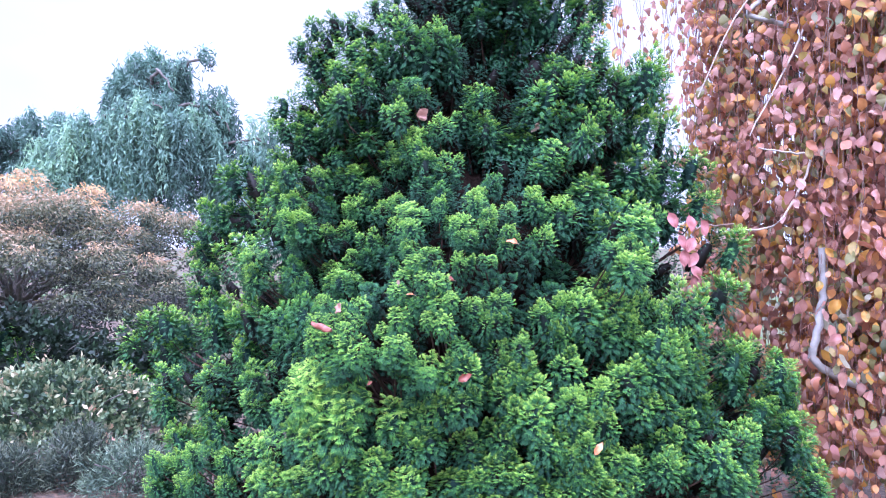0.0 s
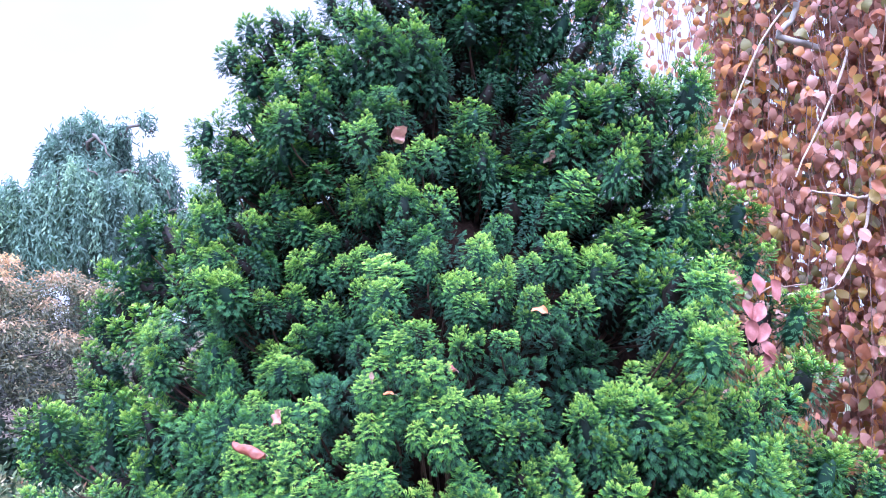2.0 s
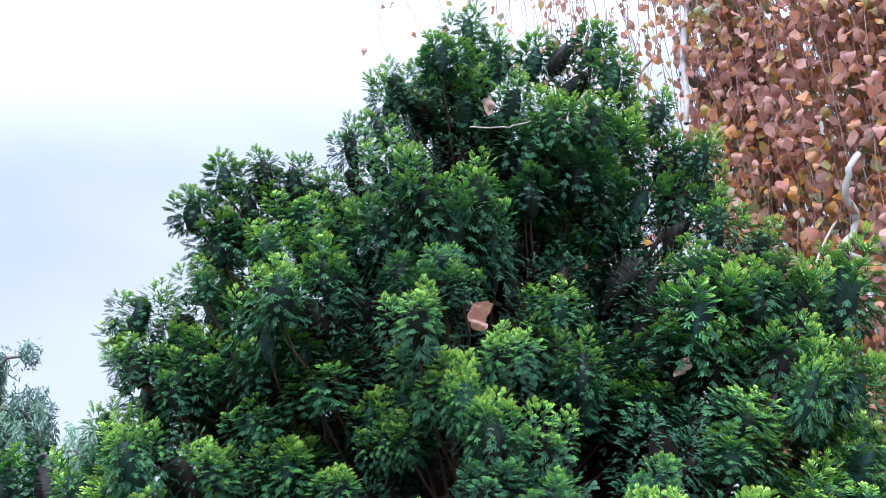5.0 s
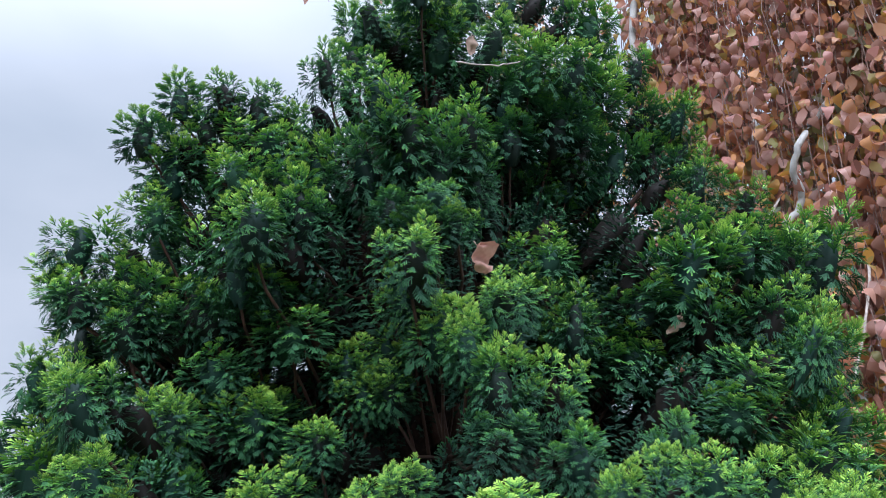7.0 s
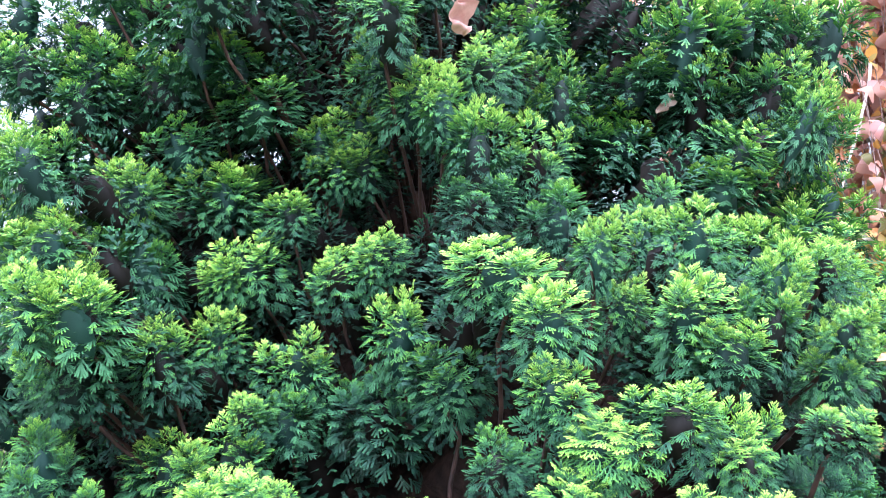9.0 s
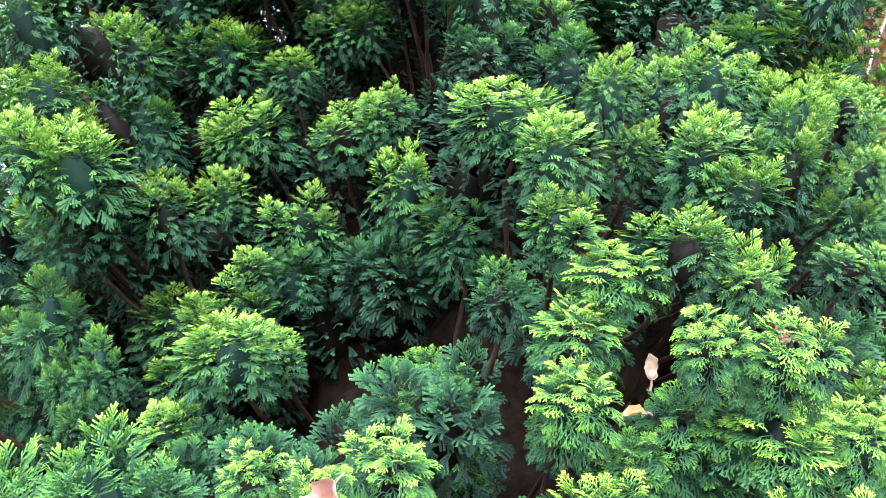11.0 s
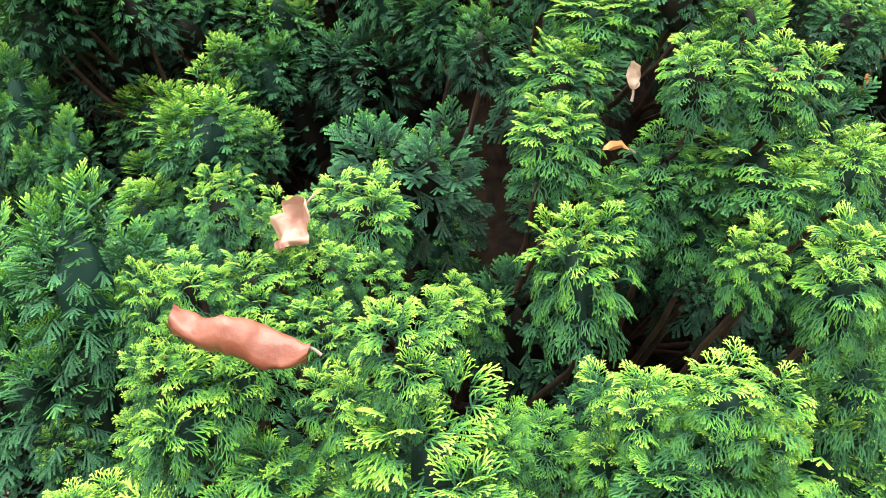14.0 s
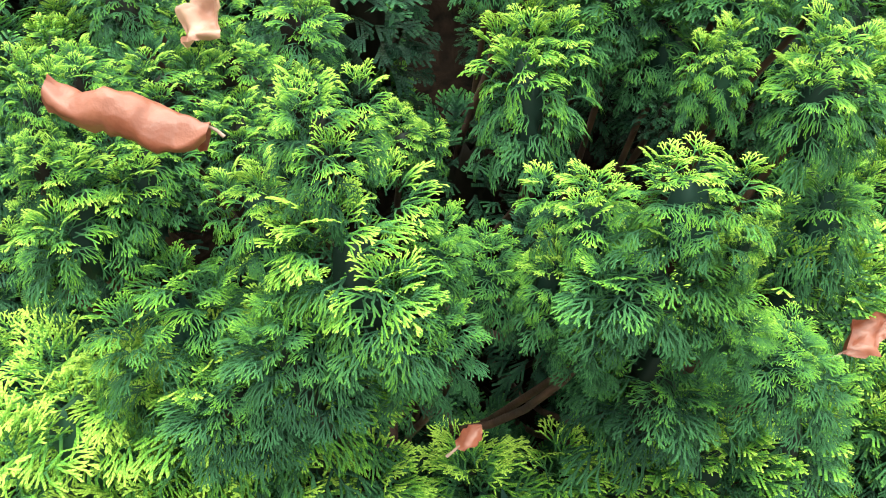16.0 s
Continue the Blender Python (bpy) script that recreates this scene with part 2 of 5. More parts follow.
# ---- mesh helpers ----
def mesh_from(name, V, F, mat, **values):
    V, F = np.asarray(V, np.float32), np.asarray(F, np.int32)
    me = bpy.data.meshes.new(name)
    me.vertices.add(len(V))
    me.vertices.foreach_set("co", V.ravel())
    me.loops.add(F.size)
    me.loops.foreach_set("vertex_index", F.ravel())
    me.polygons.add(len(F))
    me.polygons.foreach_set("loop_start", np.arange(0, F.size, F.shape[1], dtype=np.int32))
    for key, v in values.items():
        a = me.attributes.new(key, "FLOAT", "POINT")
        a.data.foreach_set("value", np.asarray(v, np.float32))
    me.update(calc_edges=True)
    me.materials.append(mat)
    return me


def under(name, me, parent, m=None, label=""):
    ob = new(name, me)
    ob.parent = parent
    if m is not None:
        ob.matrix_basis = m
    return tagged(ob, label)


def unit(v):
    v = np.asarray(v, float)
    return v / np.maximum(np.linalg.norm(v, axis=-1, keepdims=True), 1e-9)


def tube(path, radii, sides=7):
    """Rings along a path; quads."""
    path, n = np.asarray(path, float), len(path)
    d = unit(np.gradient(path, axis=0))
    ref = np.tile((0.31, 0.17, 0.93), (n, 1))
    ref[np.abs((d * ref).sum(1)) > 0.9] = (1, 0, 0)
    a = unit(np.cross(d, ref))
    b = np.cross(d, a)
    ang = np.linspace(0, 2 * np.pi, sides, endpoint=False)
    V = path[:, None] + np.asarray(radii)[:, None, None] * (np.cos(ang)[None, :, None] * a[:, None] + np.sin(ang)[None, :, None] * b[:, None])
    i, j = np.meshgrid(np.arange(n - 1), np.arange(sides), indexing="ij")
    k = (j + 1) % sides
    F = np.stack([i * sides + j, i * sides + k, (i + 1) * sides + k, (i + 1) * sides + j], -1).reshape(-1, 4)
    return V.reshape(-1, 3), F


def joined(pieces):
    Vs, Fs, n = [], [], 0
    for V, F in pieces:
        Vs.append(V), Fs.append(F + n)
        n += len(V)
    return np.concatenate(Vs), np.concatenate(Fs)


def bend(points, steps, wander, rng):
    """A smooth line through a few points, with a little wandering."""
    p = np.asarray(points, float)
    s = np.linspace(0, len(p) - 1, steps)
    q = np.stack([np.interp(s, np.arange(len(p)), p[:, k]) for k in range(3)], 1)
    for _ in range(max(1, steps // len(p) // 2)):
        q[1:-1] = (q[:-2] + 2 * q[1:-1] + q[2:]) / 4
    w = rng.normal(0, wander, q.shape)
    w[0] = w[-1] = 0
    return q + w


def blades(P, D, N, L, W, g0, g1):
    """Flat pointed blades: one quad each. Returns vertices, quads and growth."""
    S = unit(np.cross(D, N))
    L, W = np.asarray(L)[:, None], np.asarray(W)[:, None]
    V = np.stack([P, P + D * L * 0.45 + S * W * 0.5, P + D * L, P + D * L * 0.45 - S * W * 0.5], 1)
    n = len(P)
    g = np.stack([g0, (g0 + g1) / 2, g1, (g0 + g1) / 2], 1)
    return V.reshape(-1, 3), np.arange(4 * n).reshape(n, 4), g.ravel()


# ---- hinoki cypress foliage ----
def spray(rng, primaries, seconds, cord, ridged, cup):
    """A shell-shaped spray of cord-like branchlets, one unit long along y, cupped downwards; growth and length along each cord."""
    ribs = [(0.0, 0.0, 0.0, 1.0, 0.0, 0.85)]
    side = 1
    for i in range(primaries):
        s = 0.10 + 0.80 * (i + rng.uniform(0.2, 0.8)) / primaries
        length = (0.58 * (1 - s) ** 0.7 + 0.18) * rng.uniform(0.85, 1.15)
        ang = side * radians(50 - 27 * s + rng.uniform(-7, 7))
        ribs.append((0.0, s, ang, length, s * 0.5, 0.60 + 0.40 * s))
        dx, dy = math.sin(ang), math.cos(ang)
        turn = -side
        for k in range(seconds):
            u = 0.30 + 0.62 * (k + rng.uniform(0.2, 0.8)) / seconds
            l2 = length * (0.46 * (1 - u) + 0.22) * rng.uniform(0.8, 1.2)
            a2 = ang + turn * radians(34 + rng.uniform(-8, 8))
            ribs.append((dx * length * u, s + dy * length * u, a2, l2, 0.25 + 0.4 * s, 0.65 + 0.35 * s))
            turn = -turn
        side = -side
    # long cords bend in the middle
    ribs = [half for x, y, a, l, g0, g1 in ribs for half in ([(x, y, a, l, g0, g1)] if not ridged or l < 0.33 else
            [(x, y, a, l * 0.5, g0, (g0 + g1) / 2), (x + l * 0.5 * math.sin(a), y + l * 0.5 * math.cos(a), a * 0.9, l * 0.5, (g0 + g1) / 2, g1)])]
    R = np.array(ribs)
    n = len(R)
    step = 3 if ridged else 2
    rows = []
    for q, wq in ((0.0, 0.9), (1.0, 0.85 if ridged else 1.0)):
        a = R[:, 2]
        centre = R[:, :2] + R[:, 3, None] * q * np.stack([np.sin(a), np.cos(a)], 1)
        across = np.stack([np.cos(a), -np.sin(a)], 1) * cord * wq * 0.5
        edge, crest = np.zeros(n), np.full(n, cord * wq * 0.6)
        rows += [(centre - across, edge), (centre, crest), (centre + across, edge)] if ridged else [(centre - across, edge), (centre + across, edge)]
    per = len(rows)
    V = np.stack([np.column_stack([xy, z]) for xy, z in rows], 1)
    V[:, :, 2] += rng.normal(0, 0.02, n)[:, None]
    F = [np.arange(n)[:, None] * per + np.array((e, e + 1, e + step + 1, e + step)) for e in range(step - 1)]
    along = np.repeat([0.0, 1.0], step)
    g = R[:, 4, None] + (R[:, 5] - R[:, 4])[:, None] * along
    rib = R[:, 3, None] * along
    V = V.reshape(-1, 3)
    s = np.maximum(np.hypot(V[:, 0], V[:, 1]), 1e-6)
    out_at = np.sin(cup * s) / cup / s
    V = np.column_stack([V[:, 0] * out_at, V[:, 1] * out_at, V[:, 2] - (1 - np.cos(cup * s)) / cup])
    return V, np.concatenate(F), g.ravel(), rib.ravel()


# side cords, their own side cords, thickness, ridged or flat, number of sprays, length of a spray and its gain with the girth, tilt below and rise to the top, cups from top to foot, seat
KINDS = {"close": (7, 2, 0.052, True, 140, 0.20, 0.44, 16, 58, (0.8, 1.4, 1.9), 0.5), "mid": (7, 0, 0.088, False, 270, 0.113, 0.33, 10, 70, (0.5, 1.0, 1.6), 0.75),
         "far": (6, 0, 0.12, False, 225, 0.11, 0.32, 10, 70, (0.5, 1.0, 1.6), 0.75), "inner": (2, 0, 0.24, False, 180, 0.05, 0.17, 10, 66, (0.5, 1.0, 1.6), 0.65)}


def plume(name, seed, detail, lightness):
    """A tufted branch end, one unit high and wide: a few upright shoots, each clad in tiers of shell-shaped sprays."""
    rng = np.random.default_rng(seed)
    primaries, seconds, cord, ridged, total, reach, gain, tilt_low, tilt_rise, cups, seat = KINDS[detail]
    stock = {c: [spray(rng, primaries, seconds, cord, ridged, c) for _ in range(3)] for c in cups}
    columns = 4 if detail != "inner" else 2
    Vs, Fs, Gs, Rs, count = [], [], [], [], 0
    spin = rng.uniform(0, 6.28)
    for s in range(columns):
        a0 = spin + s * 2.1 + rng.uniform(-0.3, 0.3)
        off = 0.05 if s == 0 else rng.uniform(0.17, 0.25)
        top = 1.0 if s == 0 else rng.uniform(0.66, 0.97)
        wide = 0.27 if s == 0 else rng.uniform(0.20, 0.26)
        axis = np.array([math.cos(a0), math.sin(a0), 0.0])
        lean = axis * rng.uniform(0.0, 0.16) + rng.normal(0, 0.05, 3) * (1, 1, 0)
        ph = rng.uniform(0, 6.28, 2)
        each = total // columns
        for k in range(each):
            u = ((k + rng.uniform(0, 0.9)) / each) ** 0.9
            az = k * 2.399 + a0 + rng.uniform(-0.3, 0.3)
            way = np.array([math.cos(az), math.sin(az), 0.0])
            if s and u < 0.7 and way @ axis < -0.45:
                continue
            lump = 1 + 0.16 * math.sin(2 * az + ph[0] + 5 * u) + 0.10 * math.sin(5 * az + ph[1] - 9 * u)
            r = wide * lump * (1 - 0.66 * u ** 2.4) * (0.78 + 0.5 * min(u, 0.4))
            foot = axis * off + lean * u * u + np.array([0, 0, 0.10 + (top - 0.16) * u]) + way * r * seat
            tilt = radians(tilt_low + tilt_rise * u ** 1.3 + rng.uniform(-12, 12))
            size = (reach + gain * r) * rng.uniform(0.8, 1.2) * (0.8 if u > 0.85 else 1)
            cup = cups[0] if u > 0.85 else (cups[1] if u > 0.6 or rng.uniform() < 0.2 else cups[2])
            ahead = way * math.cos(tilt) + np.array([0, 0, math.sin(tilt)])
            up = np.array([0, 0, 1.0]) if tilt < 1.2 else -way
            nrm = unit(up - (up @ ahead) * ahead)
            x = np.cross(ahead, nrm)
            roll = rng.normal(0, 0.24)
            x, nrm = x * math.cos(roll) + nrm * math.sin(roll), nrm * math.cos(roll) - x * math.sin(roll)
            V, F, g, rb = stock[cup][rng.integers(3)]
            Vs.append(foot + (V[:, :1] * x + V[:, 1:2] * ahead + V[:, 2:] * nrm) * size)
            Fs.append(F + count)
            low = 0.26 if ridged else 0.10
            # lighter tops: new shoots, and light painted in; darker feet: painted shade
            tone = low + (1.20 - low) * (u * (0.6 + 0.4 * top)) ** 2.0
            Gs.append(np.clip(g ** 1.2 * tone * lightness + rng.normal(0, 0.035), 0, 1.15))
            Rs.append(rb * size * 0.14)
            count += len(V)
    V = np.concatenate(Vs)
    lo, hi = np.percentile(V[:, 2], 1), np.percentile(V[:, 2], 99.8)
    V[:, 2] = (V[:, 2] - lo) / (hi - lo)
    V[:, :2] -= np.median(V[:, :2], 0)
    V[:, :2] *= 0.5 / np.percentile(np.hypot(V[:, 0], V[:, 1]), 95)
    # an added dark heart fills the tuft and stands for the shade inside
    n, rings, girth = 10, 6, {"close": 0.15, "inner": 0.16}.get(detail, 0.15)
    H = []
    for i in range(rings):
        q = 0.25 + 2.65 * i / (rings - 1)
        for j in range(n):
            a = 2 * math.pi * j / n
            r = girth * math.sin(q) ** 0.8 * rng.uniform(0.45, 1.25)
            H.append((r * math.cos(a), r * math.sin(a), 0.36 - 0.34 * math.cos(q) + rng.normal(0, 0.03)))
    Fs.append(np.array([(i * n + j, i * n + (j + 1) % n, (i + 1) * n + (j + 1) % n, (i + 1) * n + j) for i in range(rings - 1) for j in range(n)]) + len(V))
    V = np.concatenate([V, np.array(H)])
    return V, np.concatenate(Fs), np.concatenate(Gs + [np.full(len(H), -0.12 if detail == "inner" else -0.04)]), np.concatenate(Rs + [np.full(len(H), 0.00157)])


def plume_meshes(detail, count, seed, lightness):
    made = []
    for i in range(count):
        V, F, g, r = plume("plume", seed + i, detail, lightness)
        made.append(mesh_from("foliage_plume", V, F, M_CYPRESS, growth_shade=g, rib=r))
    return made


# the last three sets are the same tufts, darkened for shaded places
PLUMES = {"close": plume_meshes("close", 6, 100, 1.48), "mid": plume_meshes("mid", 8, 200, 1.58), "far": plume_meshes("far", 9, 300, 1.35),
          "close_shaded": plume_meshes("close", 4, 120, 0.85), "mid_shaded": plume_meshes("mid", 4, 220, 0.85), "far_shaded": plume_meshes("far", 4, 320, 0.8)}
AXIS = np.array([0.12, 3.58])

# ---- the ground ----
def ground_sheet():
    r = np.concatenate([[0.0], np.geomspace(0.6, 2600, 46)])
    a = np.linspace(0, 2 * np.pi, 72, endpoint=False)
    rng = np.random.default_rng(5)
    V = [(0.0, 3.0, 0.0)]
    for ri in r[1:]:
        for ai in a:
            x, y = ri * math.cos(ai), 3.0 + ri * math.sin(ai)
            V.append((x, y, 0.05 * noise.noise((x * 0.6, y * 0.6, 0)) + (0.015 * rng.normal() if ri < 12 else 0)))
    m = len(a)
    F = [(1 + i * m + j, 1 + i * m + (j + 1) % m, 1 + (i + 1) * m + (j + 1) % m, 1 + (i + 1) * m + j) for i in range(len(r) - 2) for j in range(m)]
    F += [(0, 1 + (j + 2) % m, 1 + (j + 1) % m, 1 + j) for j in range(0, m, 2)]
    me = mesh_from("ground", V, F, M_GROUND)
    me.polygons.foreach_set("use_smooth", [True] * len(me.polygons))
    tagged(new("ground", me), "dark leaf mulch and thin grass under the garden shrubs", "ground", kind="structure")


ground_sheet()

# ---- the hinoki cypress ----
cypress = tagged(new("hinoki_cypress"), "dense conical green dwarf cypress with tufted shell-shaped sprays", "conifer")
cypress.location = (AXIS[0], AXIS[1], 0)
HOME = Matrix.Translation((-AXIS[0], -AXIS[1], 0))
rng_tree = np.random.default_rng(11)
TR = bend([(AXIS[0], AXIS[1], -0.05), (AXIS[0] + 0.03, AXIS[1], 0.9), (AXIS[0] - 0.02, AXIS[1] - 0.02, 1.9), (AXIS[0] + 0.02, AXIS[1] - 0.05, 2.85)], 26, 0.008, rng_tree)
V, F = tube(TR, np.linspace(0.095, 0.012, 26), 10)
under("trunk", mesh_from("trunk", V, F, M_REDBARK), cypress, HOME, "reddish brown fibrous trunk")


SEATS = []


def bough(detail, tufts):
    """A limb from the trunk with a twig to each tuft (centre, width, height) that it carries."""
    T = np.array(tufts, float)
    mid = T[:, :3].mean(0)
    rise = max(0.1, mid[2] - 0.35 - 0.25 * np.hypot(*(mid[:2] - AXIS)))
    root = np.array([AXIS[0], AXIS[1], min(rise, 2.6)])
    end = mid + unit(root - mid) * 0.16
    limb = bend([root, root * 0.55 + end * 0.45 + np.array([0, 0, -0.06]), end], 12, 0.01, rng_tree)
    seats = []
    for x, y, z, w, h in tufts:
        c = np.array([x, y, z])
        away = unit(np.array([x - AXIS[0], y - AXIS[1], 0.0]))
        lean = unit(np.array([0, 0, 1.0]) + away * rng_tree.uniform(0.15, 0.5) + rng_tree.normal(0, 0.1, 3))
        foot = c - lean * h * 0.5
        s = rng_tree.integers(6, 11)
        twig = bend([limb[s], (limb[s] + foot) / 2 - np.array([0, 0, 0.04]), foot, c + lean * h * 0.12], 9, 0.004, rng_tree)
        seats.append((foot, lean, w, h, twig))
        SEATS.append((x, y, z, w))
    V, F = tube(limb, np.linspace(0.018, 0.006, 12), 7)
    limb_ob = under("bough", mesh_from("bough", V, F, M_REDBARK), cypress, HOME)
    meshes = PLUMES[detail]
    for foot, lean, w, h, twig in seats:
        V, F = tube(twig, np.linspace(0.004, 0.002, 9), 5)
        under("twig", mesh_from("twig", V, F, M_REDBARK), limb_ob)
        turn = Vector(lean).to_track_quat("Z", "Y").to_matrix().to_4x4() @ Matrix.Rotation(rng_tree.uniform(0, 6.28), 4, "Z")
        fill = 1.16 if "close" in detail else 1.12
        fill *= 0.85 if foot[2] < 0.95 and "close" not in detail else 1.0
        size = Matrix.Diagonal((w * fill, w * fill, h * fill * 1.02, 1))
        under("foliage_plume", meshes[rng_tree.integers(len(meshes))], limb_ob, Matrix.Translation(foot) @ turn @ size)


bough("close", [(-0.326, 2.428, 0.897, 0.143, 0.143), (-0.303, 2.439, 0.988, 0.144, 0.132), (-0.373, 2.469, 0.975, 0.144, 0.132), (-0.435, 2.499, 0.992, 0.136, 0.147), (-0.310, 2.442, 1.073, 0.144, 0.132), (-0.159, 2.469, 0.939, 0.133, 0.133), (-0.416, 2.487, 1.048, 0.144, 0.132), (-0.428, 2.543, 1.040, 0.048, 0.036)])
bough("close", [(-0.488, 2.578, 1.074, 0.076, 0.060), (-0.397, 2.451, 1.104, 0.047, 0.054), (-0.438, 2.466, 1.179, 0.040, 0.050), (-0.411, 2.437, 1.198, 0.068, 0.068), (-0.427, 2.438, 1.222, 0.037, 0.046), (-0.433, 2.456, 1.252, 0.038, 0.063), (-0.379, 2.437, 1.219, 0.057, 0.057), (-0.407, 2.474, 1.262, 0.050, 0.050)])
bough("close", [(-0.329, 2.391, 1.201, 0.048, 0.054), (-0.301, 2.363, 1.238, 0.054, 0.065), (-0.286, 2.363, 1.172, 0.092, 0.086), (-0.330, 2.440, 1.235, 0.046, 0.050), (-0.367, 2.471, 1.258, 0.054, 0.054), (-0.325, 2.490, 1.269, 0.050, 0.054), (-0.279, 2.512, 1.254, 0.047, 0.051), (-0.345, 2.501, 1.299, 0.047, 0.050)])
bough("close", [(-0.386, 2.498, 1.315, 0.048, 0.048), (-0.277, 2.549, 1.297, 0.073, 0.069), (-0.207, 2.533, 1.224, 0.059, 0.046), (-0.155, 2.478, 1.351, 0.065, 0.065), (-0.151, 2.443, 1.255, 0.073, 0.095), (-0.136, 2.509, 1.395, 0.073, 0.069), (-0.167, 2.346, 1.194, 0.059, 0.059), (-0.173, 2.371, 1.157, 0.050, 0.050)])
bough("close", [(-0.049, 2.434, 1.073, 0.131, 0.142), (-0.105, 2.303, 1.182, 0.033, 0.048), (-0.132, 2.306, 1.206, 0.066, 0.054), (-0.055, 2.379, 1.268, 0.042, 0.060), (-0.003, 2.357, 1.257, 0.069, 0.083), (-0.017, 2.422, 1.331, 0.090, 0.059), (0.019, 2.380, 1.329, 0.053, 0.057)])
bough("close", [(-0.068, 2.431, 1.394, 0.059, 0.055), (-0.020, 2.407, 1.385, 0.069, 0.066), (-0.015, 2.441, 1.439, 0.042, 0.042), (-0.097, 2.516, 1.449, 0.079, 0.053)])
bough("close_shaded", [(-0.344, 2.395, 1.102, 0.068, 0.046), (-0.317, 2.369, 1.132, 0.065, 0.065), (-0.368, 2.425, 1.135, 0.082, 0.082), (-0.256, 2.354, 1.132, 0.054, 0.060), (-0.246, 2.364, 1.174, 0.037, 0.055), (-0.196, 2.408, 1.151, 0.053, 0.056), (-0.159, 2.360, 1.126, 0.050, 0.043), (-0.142, 2.331, 1.165, 0.090, 0.060)])
bough("close_shaded", [(-0.099, 2.377, 1.084, 0.098, 0.070), (-0.099, 2.318, 1.137, 0.047, 0.047), (-0.054, 2.314, 1.104, 0.065, 0.055), (0.044, 2.392, 1.167, 0.078, 0.094), (-0.034, 2.464, 1.283, 0.072, 0.072), (-0.105, 2.472, 1.296, 0.062, 0.062), (-0.069, 2.466, 1.325, 0.075, 0.062)])
bough("mid", [(-0.683, 2.888, 0.628, 0.192, 0.166), (-0.615, 2.812, 0.645, 0.192, 0.166), (-0.724, 2.934, 0.720, 0.192, 0.166), (-0.621, 2.819, 0.752, 0.192, 0.166), (-0.604, 2.759, 0.670, 0.146, 0.098), (-0.567, 2.729, 0.617, 0.146, 0.098), (-0.512, 2.686, 0.689, 0.146, 0.098), (-0.506, 2.681, 0.626, 0.146, 0.098)])
bough("mid", [(-0.754, 3.106, 0.867, 0.156, 0.170), (-0.757, 3.113, 0.977, 0.156, 0.170)])
bough("mid", [(-0.390, 2.455, 0.792, 0.143, 0.143), (-0.344, 2.485, 0.787, 0.144, 0.110), (-0.320, 2.425, 0.805, 0.143, 0.143), (-0.432, 2.474, 0.870, 0.143, 0.143), (-0.301, 2.469, 0.727, 0.144, 0.110), (-0.430, 2.496, 0.897, 0.136, 0.147), (-0.235, 2.445, 0.809, 0.144, 0.110), (-0.493, 2.532, 0.883, 0.136, 0.147)])
bough("mid", [(-0.531, 2.553, 0.964, 0.136, 0.147), (-0.531, 2.596, 1.037, 0.049, 0.045), (-0.505, 2.647, 1.111, 0.057, 0.053), (-0.448, 2.645, 1.105, 0.063, 0.059)])
bough("mid", [(-0.229, 2.443, 0.737, 0.144, 0.110), (-0.212, 2.463, 0.751, 0.132, 0.088), (-0.171, 2.453, 0.703, 0.132, 0.088), (-0.109, 2.437, 0.768, 0.132, 0.088), (-0.103, 2.436, 0.711, 0.132, 0.088), (-0.117, 2.460, 0.866, 0.133, 0.133), (-0.047, 2.447, 0.879, 0.133, 0.133), (0.030, 2.519, 0.730, 0.169, 0.090)])
bough("mid", [(0.084, 2.518, 0.680, 0.169, 0.090), (0.174, 2.517, 0.689, 0.169, 0.090), (0.124, 2.531, 0.771, 0.148, 0.136), (0.166, 2.517, 0.747, 0.169, 0.090), (0.203, 2.533, 0.784, 0.148, 0.136), (0.077, 2.530, 0.846, 0.148, 0.136), (0.260, 2.498, 0.754, 0.158, 0.113), (0.196, 2.533, 0.872, 0.148, 0.136)])
bough("mid", [(-0.772, 3.087, 1.368, 0.105, 0.114), (-0.744, 3.039, 1.379, 0.105, 0.114), (-0.788, 3.117, 1.430, 0.105, 0.114), (-0.747, 3.043, 1.452, 0.105, 0.114)])
bough("mid", [(-0.446, 2.810, 1.294, 0.081, 0.065)])
bough("mid", [(-0.054, 2.448, 0.964, 0.133, 0.133), (-0.007, 2.430, 0.995, 0.131, 0.142), (0.062, 2.423, 1.009, 0.131, 0.142), (0.056, 2.423, 1.101, 0.131, 0.142), (0.184, 2.510, 1.017, 0.114, 0.125), (0.220, 2.514, 0.948, 0.114, 0.125), (0.202, 2.505, 1.090, 0.102, 0.102), (0.169, 2.502, 1.146, 0.102, 0.102)])
bough("mid", [(0.310, 2.507, 0.692, 0.158, 0.113), (0.392, 2.523, 0.703, 0.158, 0.113), (0.384, 2.522, 0.775, 0.158, 0.113), (0.436, 2.474, 0.768, 0.076, 0.100), (0.454, 2.506, 0.768, 0.159, 0.125), (0.412, 2.467, 0.823, 0.076, 0.100), (0.342, 2.480, 0.864, 0.167, 0.167), (0.475, 2.485, 0.778, 0.076, 0.100)])
bough("mid", [(-0.405, 2.990, 1.349, 0.118, 0.093), (-0.357, 2.949, 1.358, 0.118, 0.093), (-0.433, 3.015, 1.400, 0.118, 0.093), (-0.361, 2.952, 1.418, 0.118, 0.093), (-0.349, 2.937, 1.467, 0.061, 0.061), (-0.324, 2.838, 1.369, 0.064, 0.064), (-0.449, 2.981, 1.533, 0.091, 0.108), (-0.381, 2.794, 1.378, 0.105, 0.079)])
